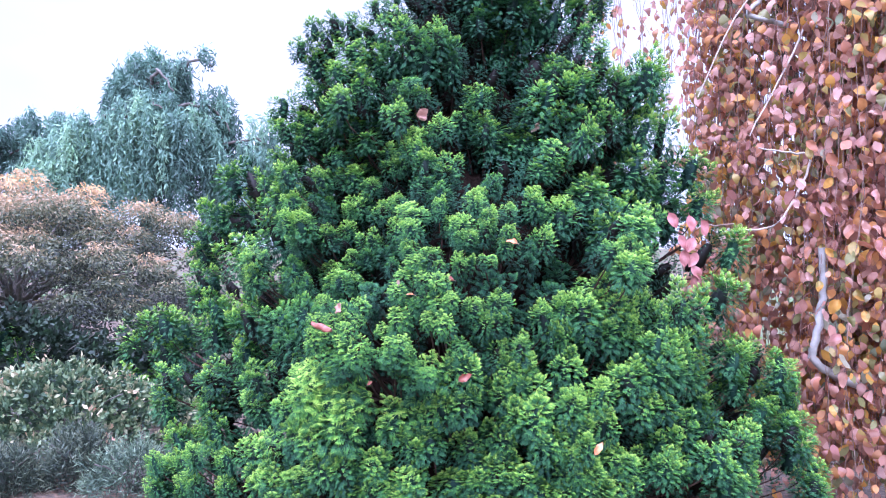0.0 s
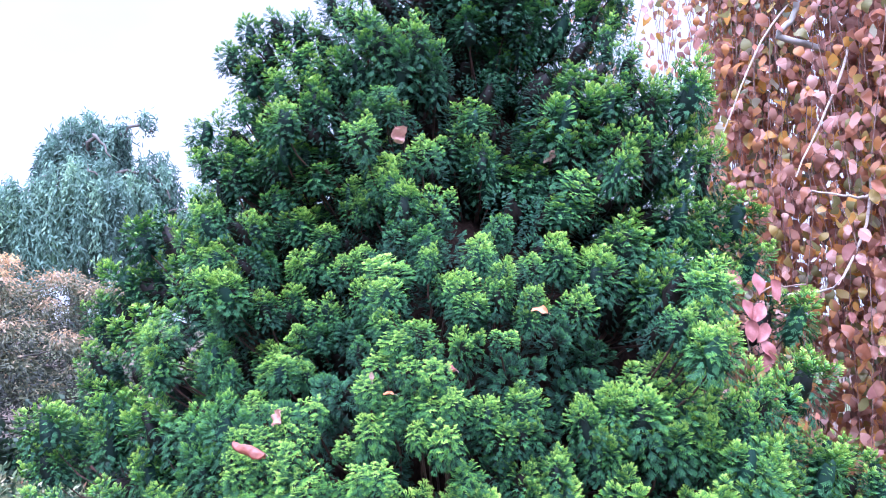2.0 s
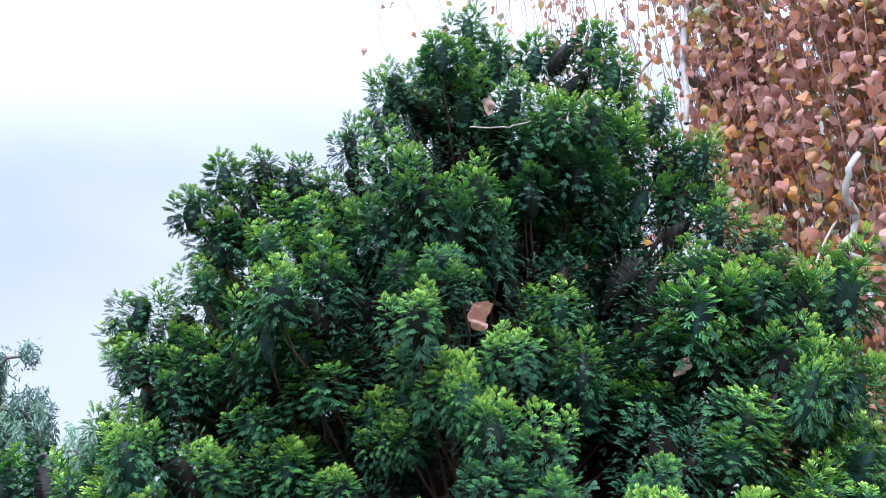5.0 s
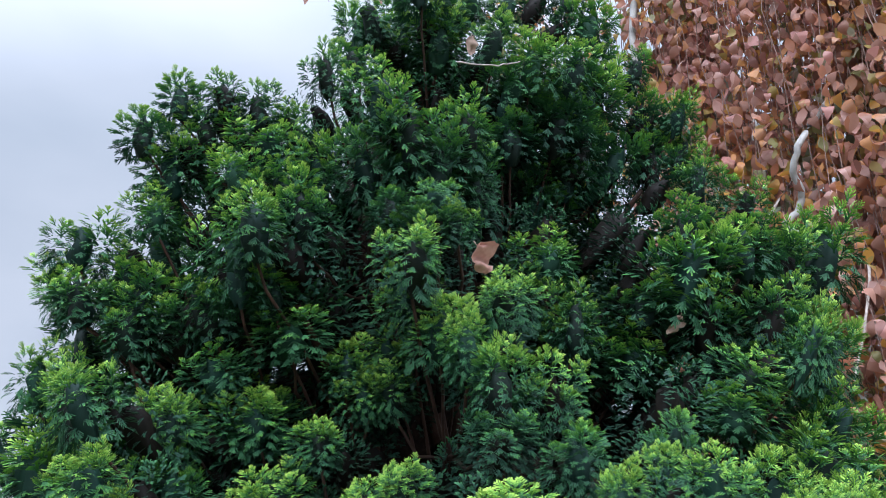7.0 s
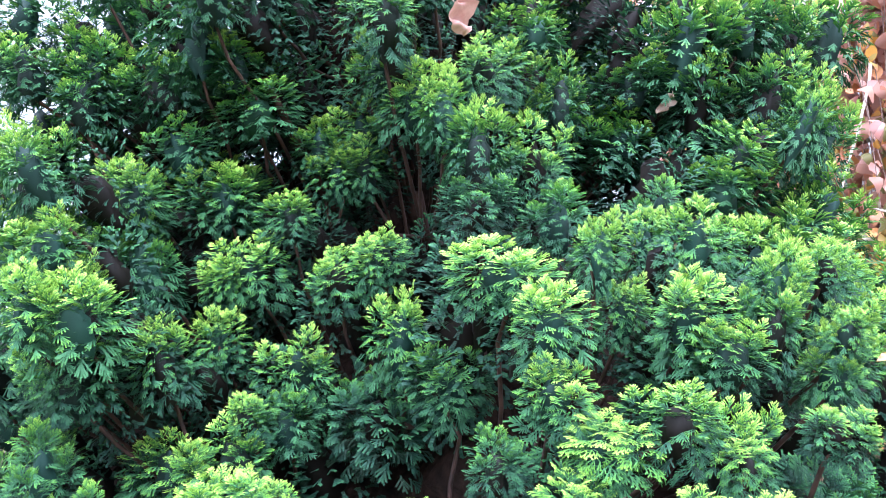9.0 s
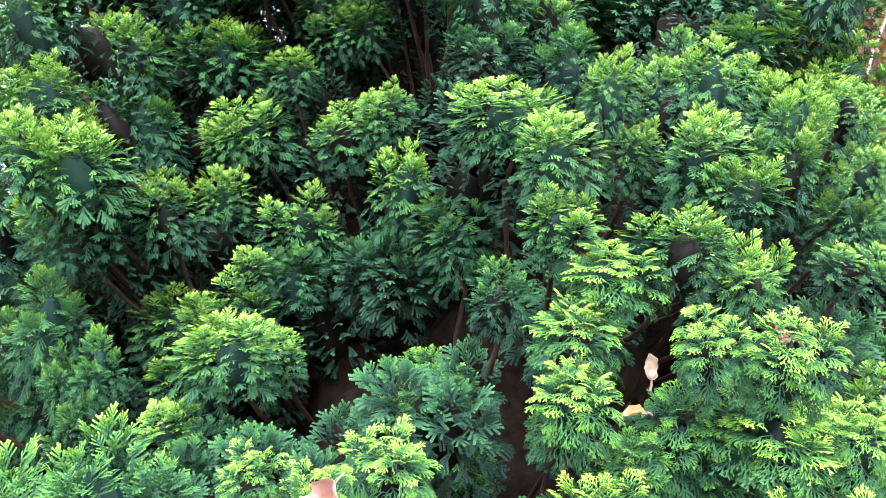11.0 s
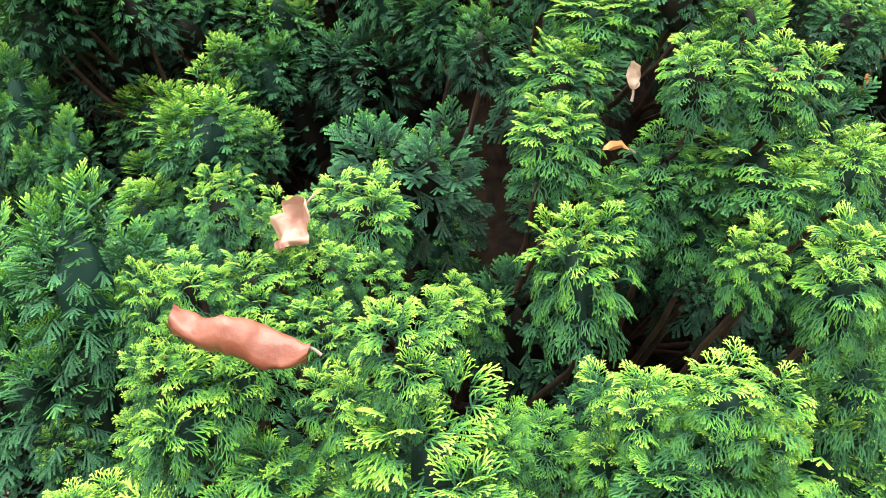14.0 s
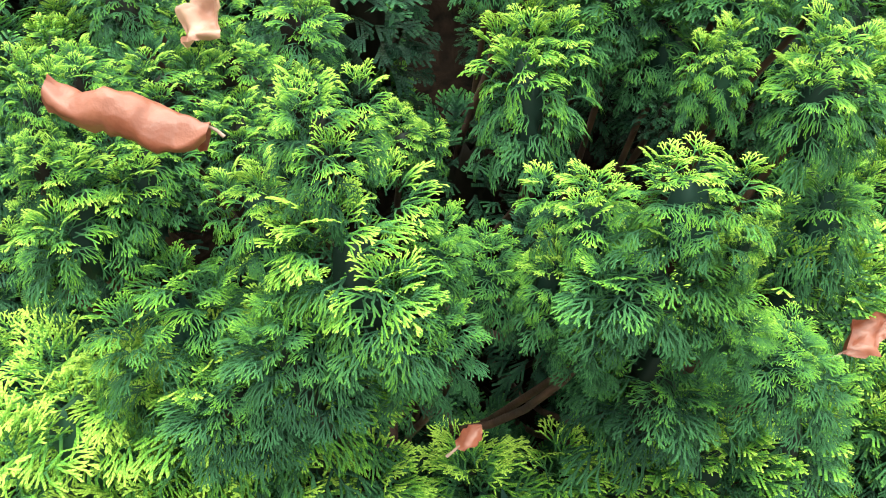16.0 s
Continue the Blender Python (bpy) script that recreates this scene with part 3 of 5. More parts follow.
bough("mid", [(-0.592, 3.175, 1.529, 0.110, 0.120), (-0.563, 3.125, 1.540, 0.110, 0.120), (-0.566, 3.129, 1.617, 0.110, 0.120), (-0.592, 3.078, 1.587, 0.097, 0.115), (-0.573, 3.053, 1.524, 0.097, 0.115), (-0.541, 3.012, 1.535, 0.097, 0.115), (-0.544, 3.016, 1.609, 0.097, 0.115), (-0.496, 3.173, 1.709, 0.067, 0.083)])
bough("mid", [(0.502, 2.525, 0.700, 0.159, 0.125), (0.581, 2.554, 0.712, 0.159, 0.125), (0.574, 2.552, 0.792, 0.159, 0.125), (0.471, 2.484, 0.843, 0.076, 0.100), (0.429, 2.499, 0.880, 0.167, 0.167), (0.462, 2.499, 0.904, 0.124, 0.147), (0.524, 2.520, 0.919, 0.124, 0.147), (0.423, 2.487, 0.985, 0.124, 0.147)])
bough("mid", [(-0.599, 2.924, 1.596, 0.094, 0.100), (-0.548, 2.933, 1.581, 0.122, 0.116), (-0.587, 2.980, 1.678, 0.108, 0.088), (-0.613, 3.001, 1.782, 0.110, 0.117), (-0.376, 3.056, 1.563, 0.082, 0.090), (-0.497, 3.101, 1.769, 0.102, 0.110), (-0.379, 3.080, 1.647, 0.072, 0.072), (-0.476, 3.144, 1.719, 0.067, 0.083)])
bough("mid", [(0.281, 2.520, 0.960, 0.114, 0.125), (0.290, 2.469, 0.955, 0.167, 0.167), (0.275, 2.519, 1.041, 0.114, 0.125), (0.256, 2.510, 1.100, 0.102, 0.102), (0.421, 2.497, 0.988, 0.167, 0.167), (0.411, 2.581, 1.089, 0.114, 0.133), (0.251, 2.509, 1.165, 0.102, 0.102), (0.519, 2.518, 1.013, 0.124, 0.147)])
bough("mid", [(-0.278, 2.976, 1.522, 0.100, 0.107), (-0.227, 2.959, 1.644, 0.106, 0.085), (-0.170, 2.867, 1.559, 0.093, 0.119), (-0.333, 3.061, 1.662, 0.113, 0.098), (-0.173, 2.940, 1.674, 0.090, 0.075), (-0.280, 3.041, 1.744, 0.088, 0.072)])
bough("mid", [(0.127, 2.493, 1.245, 0.091, 0.091), (0.176, 2.494, 1.253, 0.091, 0.091), (0.098, 2.493, 1.294, 0.091, 0.091), (0.171, 2.494, 1.312, 0.091, 0.091), (0.059, 2.556, 1.431, 0.078, 0.111), (0.149, 2.505, 1.455, 0.069, 0.054), (0.340, 2.594, 1.252, 0.089, 0.130), (0.368, 2.601, 1.181, 0.089, 0.130)])
bough("mid", [(-0.123, 2.554, 1.495, 0.078, 0.064), (-0.115, 2.577, 1.560, 0.085, 0.076), (-0.041, 2.488, 1.472, 0.086, 0.065), (-0.109, 2.691, 1.618, 0.127, 0.075), (-0.013, 2.642, 1.638, 0.064, 0.087), (0.062, 2.604, 1.568, 0.091, 0.096), (0.026, 2.667, 1.580, 0.069, 0.074), (0.083, 2.566, 1.528, 0.096, 0.070)])
bough("mid", [(-0.478, 3.146, 1.786, 0.067, 0.083), (-0.370, 3.133, 1.785, 0.121, 0.100), (-0.198, 3.115, 1.833, 0.091, 0.091)])
bough("mid", [(0.669, 2.580, 0.962, 0.163, 0.151), (0.624, 2.554, 1.044, 0.163, 0.151), (0.601, 2.667, 1.206, 0.154, 0.142), (0.526, 2.633, 1.192, 0.154, 0.142), (0.637, 2.686, 1.239, 0.098, 0.147)])
bough("mid", [(0.414, 2.613, 1.193, 0.089, 0.130), (0.409, 2.612, 1.277, 0.089, 0.130), (0.480, 2.613, 1.270, 0.154, 0.142), (0.536, 2.706, 1.294, 0.113, 0.091), (0.503, 2.690, 1.344, 0.113, 0.091), (0.594, 2.664, 1.297, 0.154, 0.142), (0.590, 2.732, 1.303, 0.113, 0.091), (0.585, 2.730, 1.361, 0.113, 0.091)])
bough("mid", [(0.144, 2.574, 1.555, 0.080, 0.096), (0.153, 2.575, 1.604, 0.069, 0.086), (0.215, 2.546, 1.549, 0.062, 0.068), (0.207, 2.560, 1.511, 0.081, 0.086), (0.221, 2.573, 1.618, 0.065, 0.065), (0.108, 2.638, 1.655, 0.091, 0.091), (0.134, 2.778, 1.676, 0.065, 0.087), (0.346, 2.693, 1.516, 0.099, 0.119)])
bough("mid", [(-0.158, 3.088, 1.842, 0.091, 0.091), (-0.161, 3.090, 1.901, 0.091, 0.091), (-0.144, 3.041, 1.982, 0.127, 0.110), (-0.112, 2.964, 1.910, 0.118, 0.107), (-0.101, 2.879, 1.867, 0.082, 0.104), (-0.015, 2.943, 1.959, 0.105, 0.097), (-0.174, 2.903, 2.003, 0.115, 0.115), (-0.068, 2.844, 1.805, 0.100, 0.122)])
bough("mid", [(-0.405, 3.034, 2.083, 0.135, 0.124)])
bough("mid", [(0.015, 2.848, 1.789, 0.110, 0.125)])
bough("mid", [(0.600, 2.596, 1.431, 0.087, 0.094), (0.642, 2.617, 1.440, 0.087, 0.094), (0.575, 2.584, 1.483, 0.087, 0.094), (0.630, 2.526, 1.425, 0.144, 0.133), (0.638, 2.615, 1.501, 0.087, 0.094)])
bough("mid", [(0.335, 2.801, 1.654, 0.101, 0.124), (0.423, 2.773, 1.608, 0.130, 0.143)])
bough("mid", [(-0.091, 2.947, 2.091, 0.078, 0.078)])
bough("mid_shaded", [(-0.548, 2.962, 1.514, 0.120, 0.082), (-0.479, 3.107, 1.672, 0.133, 0.133), (-0.296, 2.962, 1.455, 0.105, 0.077)])
bough("mid_shaded", [(-0.256, 2.668, 1.318, 0.057, 0.046), (-0.169, 2.738, 1.328, 0.083, 0.066), (-0.152, 2.755, 1.241, 0.109, 0.097), (-0.159, 2.801, 1.344, 0.081, 0.063), (-0.104, 2.598, 1.307, 0.055, 0.050), (-0.175, 2.566, 1.434, 0.064, 0.064), (-0.123, 2.818, 1.506, 0.096, 0.083)])
bough("mid_shaded", [(-0.173, 2.978, 1.463, 0.110, 0.103)])
bough("mid_shaded", [(-0.081, 2.816, 1.722, 0.103, 0.075), (-0.016, 2.732, 1.693, 0.103, 0.083), (0.185, 2.816, 1.730, 0.083, 0.090)])
bough("mid_shaded", [(-0.165, 2.977, 2.083, 0.090, 0.069), (-0.191, 2.989, 2.121, 0.090, 0.069), (-0.121, 2.957, 2.089, 0.090, 0.069), (-0.125, 2.959, 2.134, 0.090, 0.069)])
bough("far", [(-1.220, 3.356, 0.438, 0.150, 0.135), (-1.206, 3.278, 0.451, 0.150, 0.135), (-1.228, 3.404, 0.512, 0.150, 0.135), (-1.159, 3.398, 0.527, 0.166, 0.197), (-1.207, 3.285, 0.538, 0.150, 0.135), (-1.146, 3.311, 0.546, 0.166, 0.197), (-1.212, 3.228, 0.491, 0.089, 0.128), (-1.220, 3.256, 0.578, 0.089, 0.128)])
bough("far", [(-1.200, 3.182, 0.506, 0.089, 0.128), (-1.201, 3.187, 0.608, 0.089, 0.128), (-1.095, 3.228, 0.492, 0.089, 0.128), (-1.082, 3.183, 0.507, 0.089, 0.128), (-1.104, 3.256, 0.579, 0.089, 0.128), (-1.083, 3.187, 0.609, 0.089, 0.128), (-1.147, 3.319, 0.673, 0.166, 0.197), (-1.002, 3.063, 0.559, 0.094, 0.133)])
bough("far", [(-1.167, 3.451, 0.634, 0.166, 0.197), (-1.057, 3.445, 0.631, 0.105, 0.161), (-1.050, 3.390, 0.650, 0.105, 0.161), (-1.061, 3.479, 0.740, 0.105, 0.161), (-1.229, 3.458, 0.801, 0.154, 0.170), (-1.051, 3.395, 0.779, 0.105, 0.161), (-1.220, 3.376, 0.818, 0.154, 0.170), (-0.992, 3.330, 0.710, 0.161, 0.175)])
bough("far", [(-0.981, 3.018, 0.575, 0.094, 0.133), (-0.983, 3.022, 0.681, 0.094, 0.133), (-1.015, 3.091, 0.649, 0.094, 0.133), (-0.880, 3.063, 0.541, 0.094, 0.133), (-0.857, 3.019, 0.557, 0.094, 0.133), (-0.894, 3.090, 0.631, 0.094, 0.133), (-0.859, 3.023, 0.663, 0.094, 0.133), (-0.954, 3.198, 0.630, 0.161, 0.175)])
bough("far", [(-1.447, 4.004, 0.962, 0.201, 0.201), (-1.413, 4.106, 0.943, 0.201, 0.201), (-1.444, 4.014, 1.092, 0.201, 0.201), (-1.393, 4.167, 1.053, 0.201, 0.201)])
bough("far", [(-0.978, 3.280, 0.613, 0.161, 0.175), (-0.956, 3.206, 0.744, 0.161, 0.175), (-1.005, 3.337, 0.820, 0.178, 0.178), (-0.984, 3.245, 0.837, 0.178, 0.178)])
bough("far", [(-1.234, 3.507, 0.894, 0.154, 0.170), (-1.221, 3.383, 0.927, 0.154, 0.170), (-1.018, 3.393, 0.918, 0.178, 0.178), (-1.085, 3.649, 1.092, 0.167, 0.183)])
bough("far", [(-0.986, 3.253, 0.952, 0.178, 0.178), (-0.843, 3.311, 1.041, 0.167, 0.212), (-0.809, 3.227, 0.944, 0.156, 0.170), (-0.861, 3.398, 1.020, 0.167, 0.212), (-0.788, 3.181, 0.850, 0.156, 0.170), (-0.845, 3.319, 1.178, 0.167, 0.212), (-0.871, 3.451, 1.137, 0.167, 0.212)])
bough("far", [(-1.075, 3.737, 1.075, 0.167, 0.183), (-1.068, 3.790, 1.175, 0.167, 0.183), (-1.084, 3.657, 1.211, 0.167, 0.183), (-1.238, 3.925, 1.239, 0.150, 0.162)])
bough("far", [(-1.214, 4.001, 1.223, 0.150, 0.162), (-1.200, 4.048, 1.312, 0.150, 0.162), (-1.235, 3.932, 1.343, 0.150, 0.162), (-1.299, 4.153, 1.465, 0.150, 0.150)])
bough("far", [(-1.266, 4.226, 1.450, 0.150, 0.150), (-1.246, 4.270, 1.533, 0.150, 0.150), (-1.296, 4.160, 1.562, 0.150, 0.150), (-1.186, 4.124, 1.661, 0.216, 0.238)])
bough("far", [(-0.910, 3.496, 1.462, 0.228, 0.189), (-0.720, 3.317, 1.559, 0.192, 0.192)])
bough("far", [(-1.057, 4.122, 1.660, 0.238, 0.238), (-1.098, 4.049, 1.852, 0.213, 0.192)])
bough("far", [(-0.654, 3.222, 1.351, 0.119, 0.128), (-0.610, 3.206, 1.594, 0.110, 0.120)])
bough("far", [(0.572, 2.539, 0.661, 0.137, 0.129), (0.655, 2.607, 0.752, 0.129, 0.171), (0.759, 2.607, 0.752, 0.129, 0.171)])
bough("far", [(-0.810, 3.594, 1.785, 0.124, 0.180)])
bough("far", [(-0.693, 3.311, 1.706, 0.209, 0.177), (-0.616, 3.234, 1.685, 0.125, 0.150), (-0.658, 3.250, 1.828, 0.103, 0.137), (-0.717, 3.315, 1.879, 0.099, 0.123), (-0.508, 3.191, 1.766, 0.067, 0.083), (-0.581, 3.213, 1.952, 0.120, 0.120)])
bough("far", [(0.816, 2.732, 0.720, 0.160, 0.173), (0.881, 2.787, 0.737, 0.160, 0.173), (0.776, 2.699, 0.815, 0.160, 0.173), (0.875, 2.782, 0.848, 0.160, 0.173), (0.953, 2.622, 0.769, 0.180, 0.156), (0.995, 2.663, 0.684, 0.180, 0.156), (1.063, 2.730, 0.699, 0.180, 0.156), (1.057, 2.724, 0.799, 0.180, 0.156)])
bough("far", [(1.101, 2.797, 0.631, 0.139, 0.183), (1.094, 2.803, 0.688, 0.140, 0.152), (1.140, 2.862, 0.703, 0.140, 0.152), (1.066, 2.767, 0.772, 0.140, 0.152), (1.135, 2.856, 0.801, 0.140, 0.152), (1.025, 3.028, 0.800, 0.164, 0.178)])
bough("far", [(-0.664, 3.222, 1.992, 0.127, 0.102), (-0.570, 3.251, 2.009, 0.124, 0.136), (-0.603, 3.275, 2.060, 0.114, 0.101), (-0.710, 3.331, 2.045, 0.116, 0.129), (-0.683, 3.277, 2.112, 0.127, 0.114), (-0.465, 3.196, 1.978, 0.131, 0.122), (-0.567, 3.248, 2.175, 0.103, 0.090), (-0.419, 3.128, 2.056, 0.141, 0.177)])
bough("far", [(-0.354, 3.262, 1.801, 0.193, 0.161), (-0.223, 3.131, 1.883, 0.091, 0.091), (-0.357, 3.135, 2.004, 0.112, 0.086)])
bough("far", [(0.745, 2.622, 0.976, 0.163, 0.151), (0.738, 2.618, 1.074, 0.163, 0.151), (0.792, 2.702, 1.128, 0.098, 0.147), (0.724, 2.596, 1.154, 0.133, 0.153), (0.664, 2.703, 1.139, 0.098, 0.147), (0.708, 2.731, 1.157, 0.098, 0.147), (0.833, 2.734, 1.146, 0.098, 0.147), (0.851, 2.774, 1.107, 0.140, 0.152)])
bough("far", [(1.454, 2.969, 0.521, 0.175, 0.121), (1.431, 2.918, 0.587, 0.175, 0.121), (1.492, 3.054, 0.532, 0.175, 0.121), (1.488, 3.047, 0.610, 0.175, 0.121), (1.385, 3.013, 0.688, 0.204, 0.176), (1.428, 3.113, 0.706, 0.204, 0.176), (1.359, 2.953, 0.785, 0.204, 0.176)])
bough("far", [(1.070, 3.103, 0.817, 0.164, 0.178), (1.066, 3.096, 0.932, 0.164, 0.178), (0.998, 2.982, 0.897, 0.164, 0.178), (1.166, 3.037, 0.962, 0.151, 0.165), (1.203, 3.109, 0.978, 0.151, 0.165), (1.273, 3.018, 0.789, 0.150, 0.150), (1.252, 2.975, 0.872, 0.150, 0.150), (1.307, 3.091, 0.804, 0.150, 0.150)])
bough("far", [(0.883, 2.807, 1.024, 0.140, 0.152), (0.935, 2.859, 1.039, 0.140, 0.152), (0.930, 2.855, 1.137, 0.140, 0.152), (0.921, 2.904, 1.243, 0.212, 0.233), (0.829, 2.731, 1.264, 0.098, 0.147), (0.767, 2.683, 1.228, 0.098, 0.147)])
bough("far", [(0.704, 2.728, 1.275, 0.098, 0.147), (0.738, 2.775, 1.481, 0.078, 0.121), (0.718, 2.760, 1.563, 0.078, 0.121)])
bough("far", [(-0.551, 3.294, 2.294, 0.134, 0.134), (-0.607, 3.279, 2.351, 0.121, 0.107), (-0.489, 3.291, 2.371, 0.150, 0.122), (-0.548, 3.278, 2.439, 0.110, 0.096), (-0.468, 3.280, 2.461, 0.111, 0.111), (-0.376, 3.211, 2.328, 0.157, 0.118), (-0.432, 3.148, 2.227, 0.124, 0.099), (-0.398, 3.287, 2.454, 0.112, 0.112)])
bough("far", [(-0.316, 3.110, 2.145, 0.121, 0.157), (-0.343, 3.154, 2.206, 0.137, 0.124), (-0.281, 3.202, 2.271, 0.117, 0.144), (-0.120, 3.102, 2.330, 0.152, 0.190), (-0.186, 3.098, 2.403, 0.140, 0.140)])
bough("far", [(1.304, 3.084, 0.901, 0.150, 0.150), (1.373, 3.086, 0.912, 0.168, 0.154), (1.354, 3.036, 0.996, 0.168, 0.154), (1.426, 3.088, 0.911, 0.079, 0.126), (1.405, 3.169, 0.926, 0.168, 0.154), (1.424, 3.104, 0.819, 0.204, 0.176), (1.434, 3.112, 0.826, 0.079, 0.126), (1.447, 3.148, 0.941, 0.079, 0.126)])
bough("far", [(1.144, 2.993, 1.052, 0.151, 0.165), (1.199, 3.102, 1.084, 0.151, 0.165), (1.095, 3.029, 1.301, 0.206, 0.191)])
bough("far", [(1.448, 3.151, 0.841, 0.079, 0.126), (1.402, 3.162, 1.026, 0.168, 0.154)])
bough("far", [(0.615, 2.905, 1.543, 0.153, 0.181), (0.708, 2.919, 1.629, 0.142, 0.156), (0.672, 3.013, 1.614, 0.158, 0.148), (0.550, 2.927, 1.702, 0.184, 0.142), (0.768, 2.799, 1.592, 0.078, 0.121), (0.590, 3.043, 1.736, 0.138, 0.150), (0.682, 2.658, 1.576, 0.159, 0.134)])
bough("far", [(0.083, 3.106, 2.023, 0.110, 0.122), (0.148, 3.092, 2.113, 0.136, 0.099), (0.171, 3.046, 1.973, 0.102, 0.130), (0.207, 3.147, 1.934, 0.220, 0.157), (0.352, 3.097, 2.033, 0.140, 0.110), (0.346, 3.133, 1.937, 0.181, 0.121)])
bough("far", [(0.379, 2.908, 1.798, 0.137, 0.094), (0.427, 2.920, 1.860, 0.150, 0.097), (0.527, 2.875, 1.912, 0.080, 0.170), (0.452, 3.039, 1.991, 0.138, 0.167), (0.572, 3.024, 1.929, 0.143, 0.131), (0.561, 2.992, 1.996, 0.137, 0.176)])
bough("far", [(-0.326, 3.287, 2.411, 0.112, 0.112), (-0.277, 3.179, 2.500, 0.108, 0.122), (-0.205, 3.260, 2.592, 0.101, 0.101)])
bough("far", [(-0.019, 3.071, 2.344, 0.126, 0.152), (0.017, 3.166, 2.324, 0.120, 0.212)])
bough("far", [(0.782, 3.102, 1.815, 0.173, 0.173), (0.845, 3.225, 1.769, 0.132, 0.145), (0.818, 3.122, 1.968, 0.161, 0.209), (0.794, 3.259, 1.950, 0.124, 0.152), (0.661, 3.021, 1.994, 0.122, 0.146), (0.787, 3.172, 2.036, 0.095, 0.203), (0.935, 3.248, 1.986, 0.143, 0.238)])
bough("far", [(0.430, 3.035, 2.091, 0.199, 0.214), (0.459, 3.075, 2.203, 0.153, 0.141), (0.546, 3.015, 2.144, 0.136, 0.136), (0.635, 3.060, 2.207, 0.142, 0.103), (0.678, 3.059, 2.125, 0.128, 0.192), (0.580, 3.246, 2.085, 0.151, 0.179), (0.630, 3.082, 2.288, 0.120, 0.107), (0.640, 3.217, 2.190, 0.153, 0.195)])
bough("far", [(1.271, 3.348, 1.491, 0.191, 0.191), (1.128, 3.363, 1.688, 0.194, 0.159)])
bough("far", [(-0.158, 3.321, 2.764, 0.137, 0.137), (-0.157, 3.431, 2.806, 0.129, 0.161), (-0.084, 3.413, 2.736, 0.158, 0.127), (-0.059, 3.244, 2.822, 0.135, 0.120), (0.020, 3.347, 2.751, 0.155, 0.171), (0.036, 3.339, 2.861, 0.142, 0.142), (-0.033, 3.493, 2.878, 0.151, 0.134), (0.036, 3.327, 2.987, 0.129, 0.129)])
bough("far", [(0.748, 3.363, 2.092, 0.177, 0.191), (0.793, 3.275, 2.169, 0.144, 0.217), (0.900, 3.275, 2.131, 0.144, 0.149), (0.922, 3.275, 2.239, 0.144, 0.149)])
bough("far", [(1.120, 3.435, 1.843, 0.219, 0.183)])
bough("far", [(0.210, 3.223, 2.648, 0.147, 0.147), (0.127, 3.254, 2.712, 0.135, 0.135), (0.322, 3.228, 2.661, 0.149, 0.163), (0.227, 3.417, 2.717, 0.121, 0.194), (0.399, 3.334, 2.630, 0.216, 0.216), (0.324, 3.417, 2.726, 0.121, 0.194), (0.399, 3.346, 2.521, 0.124, 0.170)])
bough("far", [(0.817, 3.084, 2.191, 0.180, 0.225)])
bough("far", [(0.483, 3.456, 2.462, 0.097, 0.113), (0.602, 3.354, 2.522, 0.157, 0.203), (0.590, 3.371, 2.656, 0.145, 0.194), (0.679, 3.328, 2.554, 0.102, 0.137), (0.701, 3.378, 2.570, 0.102, 0.137), (0.412, 3.502, 2.704, 0.152, 0.186)])
bough("far", [(0.608, 3.188, 2.394, 0.128, 0.157), (0.666, 3.297, 2.647, 0.102, 0.137)])
bough("far", [(-0.032, 3.497, 2.971, 0.128, 0.137), (0.140, 3.423, 2.979, 0.135, 0.152)])
bough("far", [(0.493, 3.407, 2.783, 0.165, 0.199), (0.578, 3.350, 2.795, 0.131, 0.147), (0.453, 3.341, 2.904, 0.164, 0.147), (0.699, 3.373, 2.680, 0.102, 0.137), (0.433, 3.380, 3.041, 0.136, 0.153)])
bough("far", [(0.287, 3.501, 3.050, 0.159, 0.141)])
bough("far_shaded", [(-0.437, 3.162, 1.868, 0.111, 0.094), (-0.322, 3.129, 1.932, 0.145, 0.085), (-0.294, 3.298, 1.995, 0.142, 0.103), (-0.349, 3.301, 2.062, 0.156, 0.143)])
bough("far_shaded", [(-0.191, 3.162, 2.274, 0.154, 0.166), (-0.067, 3.107, 2.258, 0.187, 0.162), (0.027, 3.151, 2.253, 0.117, 0.182)])
bough("far_shaded", [(0.262, 3.353, 2.364, 0.134, 0.149), (0.333, 3.317, 2.418, 0.119, 0.119), (0.361, 3.292, 2.475, 0.134, 0.164), (0.166, 3.261, 2.464, 0.158, 0.129), (0.297, 3.277, 2.531, 0.177, 0.177), (0.171, 3.263, 2.582, 0.176, 0.147), (0.481, 3.351, 2.495, 0.169, 0.200)])
bough("mid_shaded", [(-0.488, 2.678, 1.158, 0.134, 0.146), (-0.545, 2.721, 1.144, 0.134, 0.146), (-0.609, 3.137, 1.376, 0.119, 0.128), (-0.606, 3.132, 1.293, 0.119, 0.128), (-0.636, 3.188, 1.280, 0.119, 0.128), (-0.572, 2.941, 1.409, 0.093, 0.118), (-0.579, 2.747, 1.224, 0.134, 0.146), (-0.493, 2.682, 1.253, 0.134, 0.146)])
bough("mid_shaded", [(-0.516, 2.891, 1.289, 0.061, 0.087), (-0.539, 2.914, 1.279, 0.061, 0.087), (-0.518, 2.893, 1.359, 0.061, 0.087), (-0.512, 2.949, 1.242, 0.078, 0.104), (-0.553, 2.927, 1.338, 0.061, 0.087)])

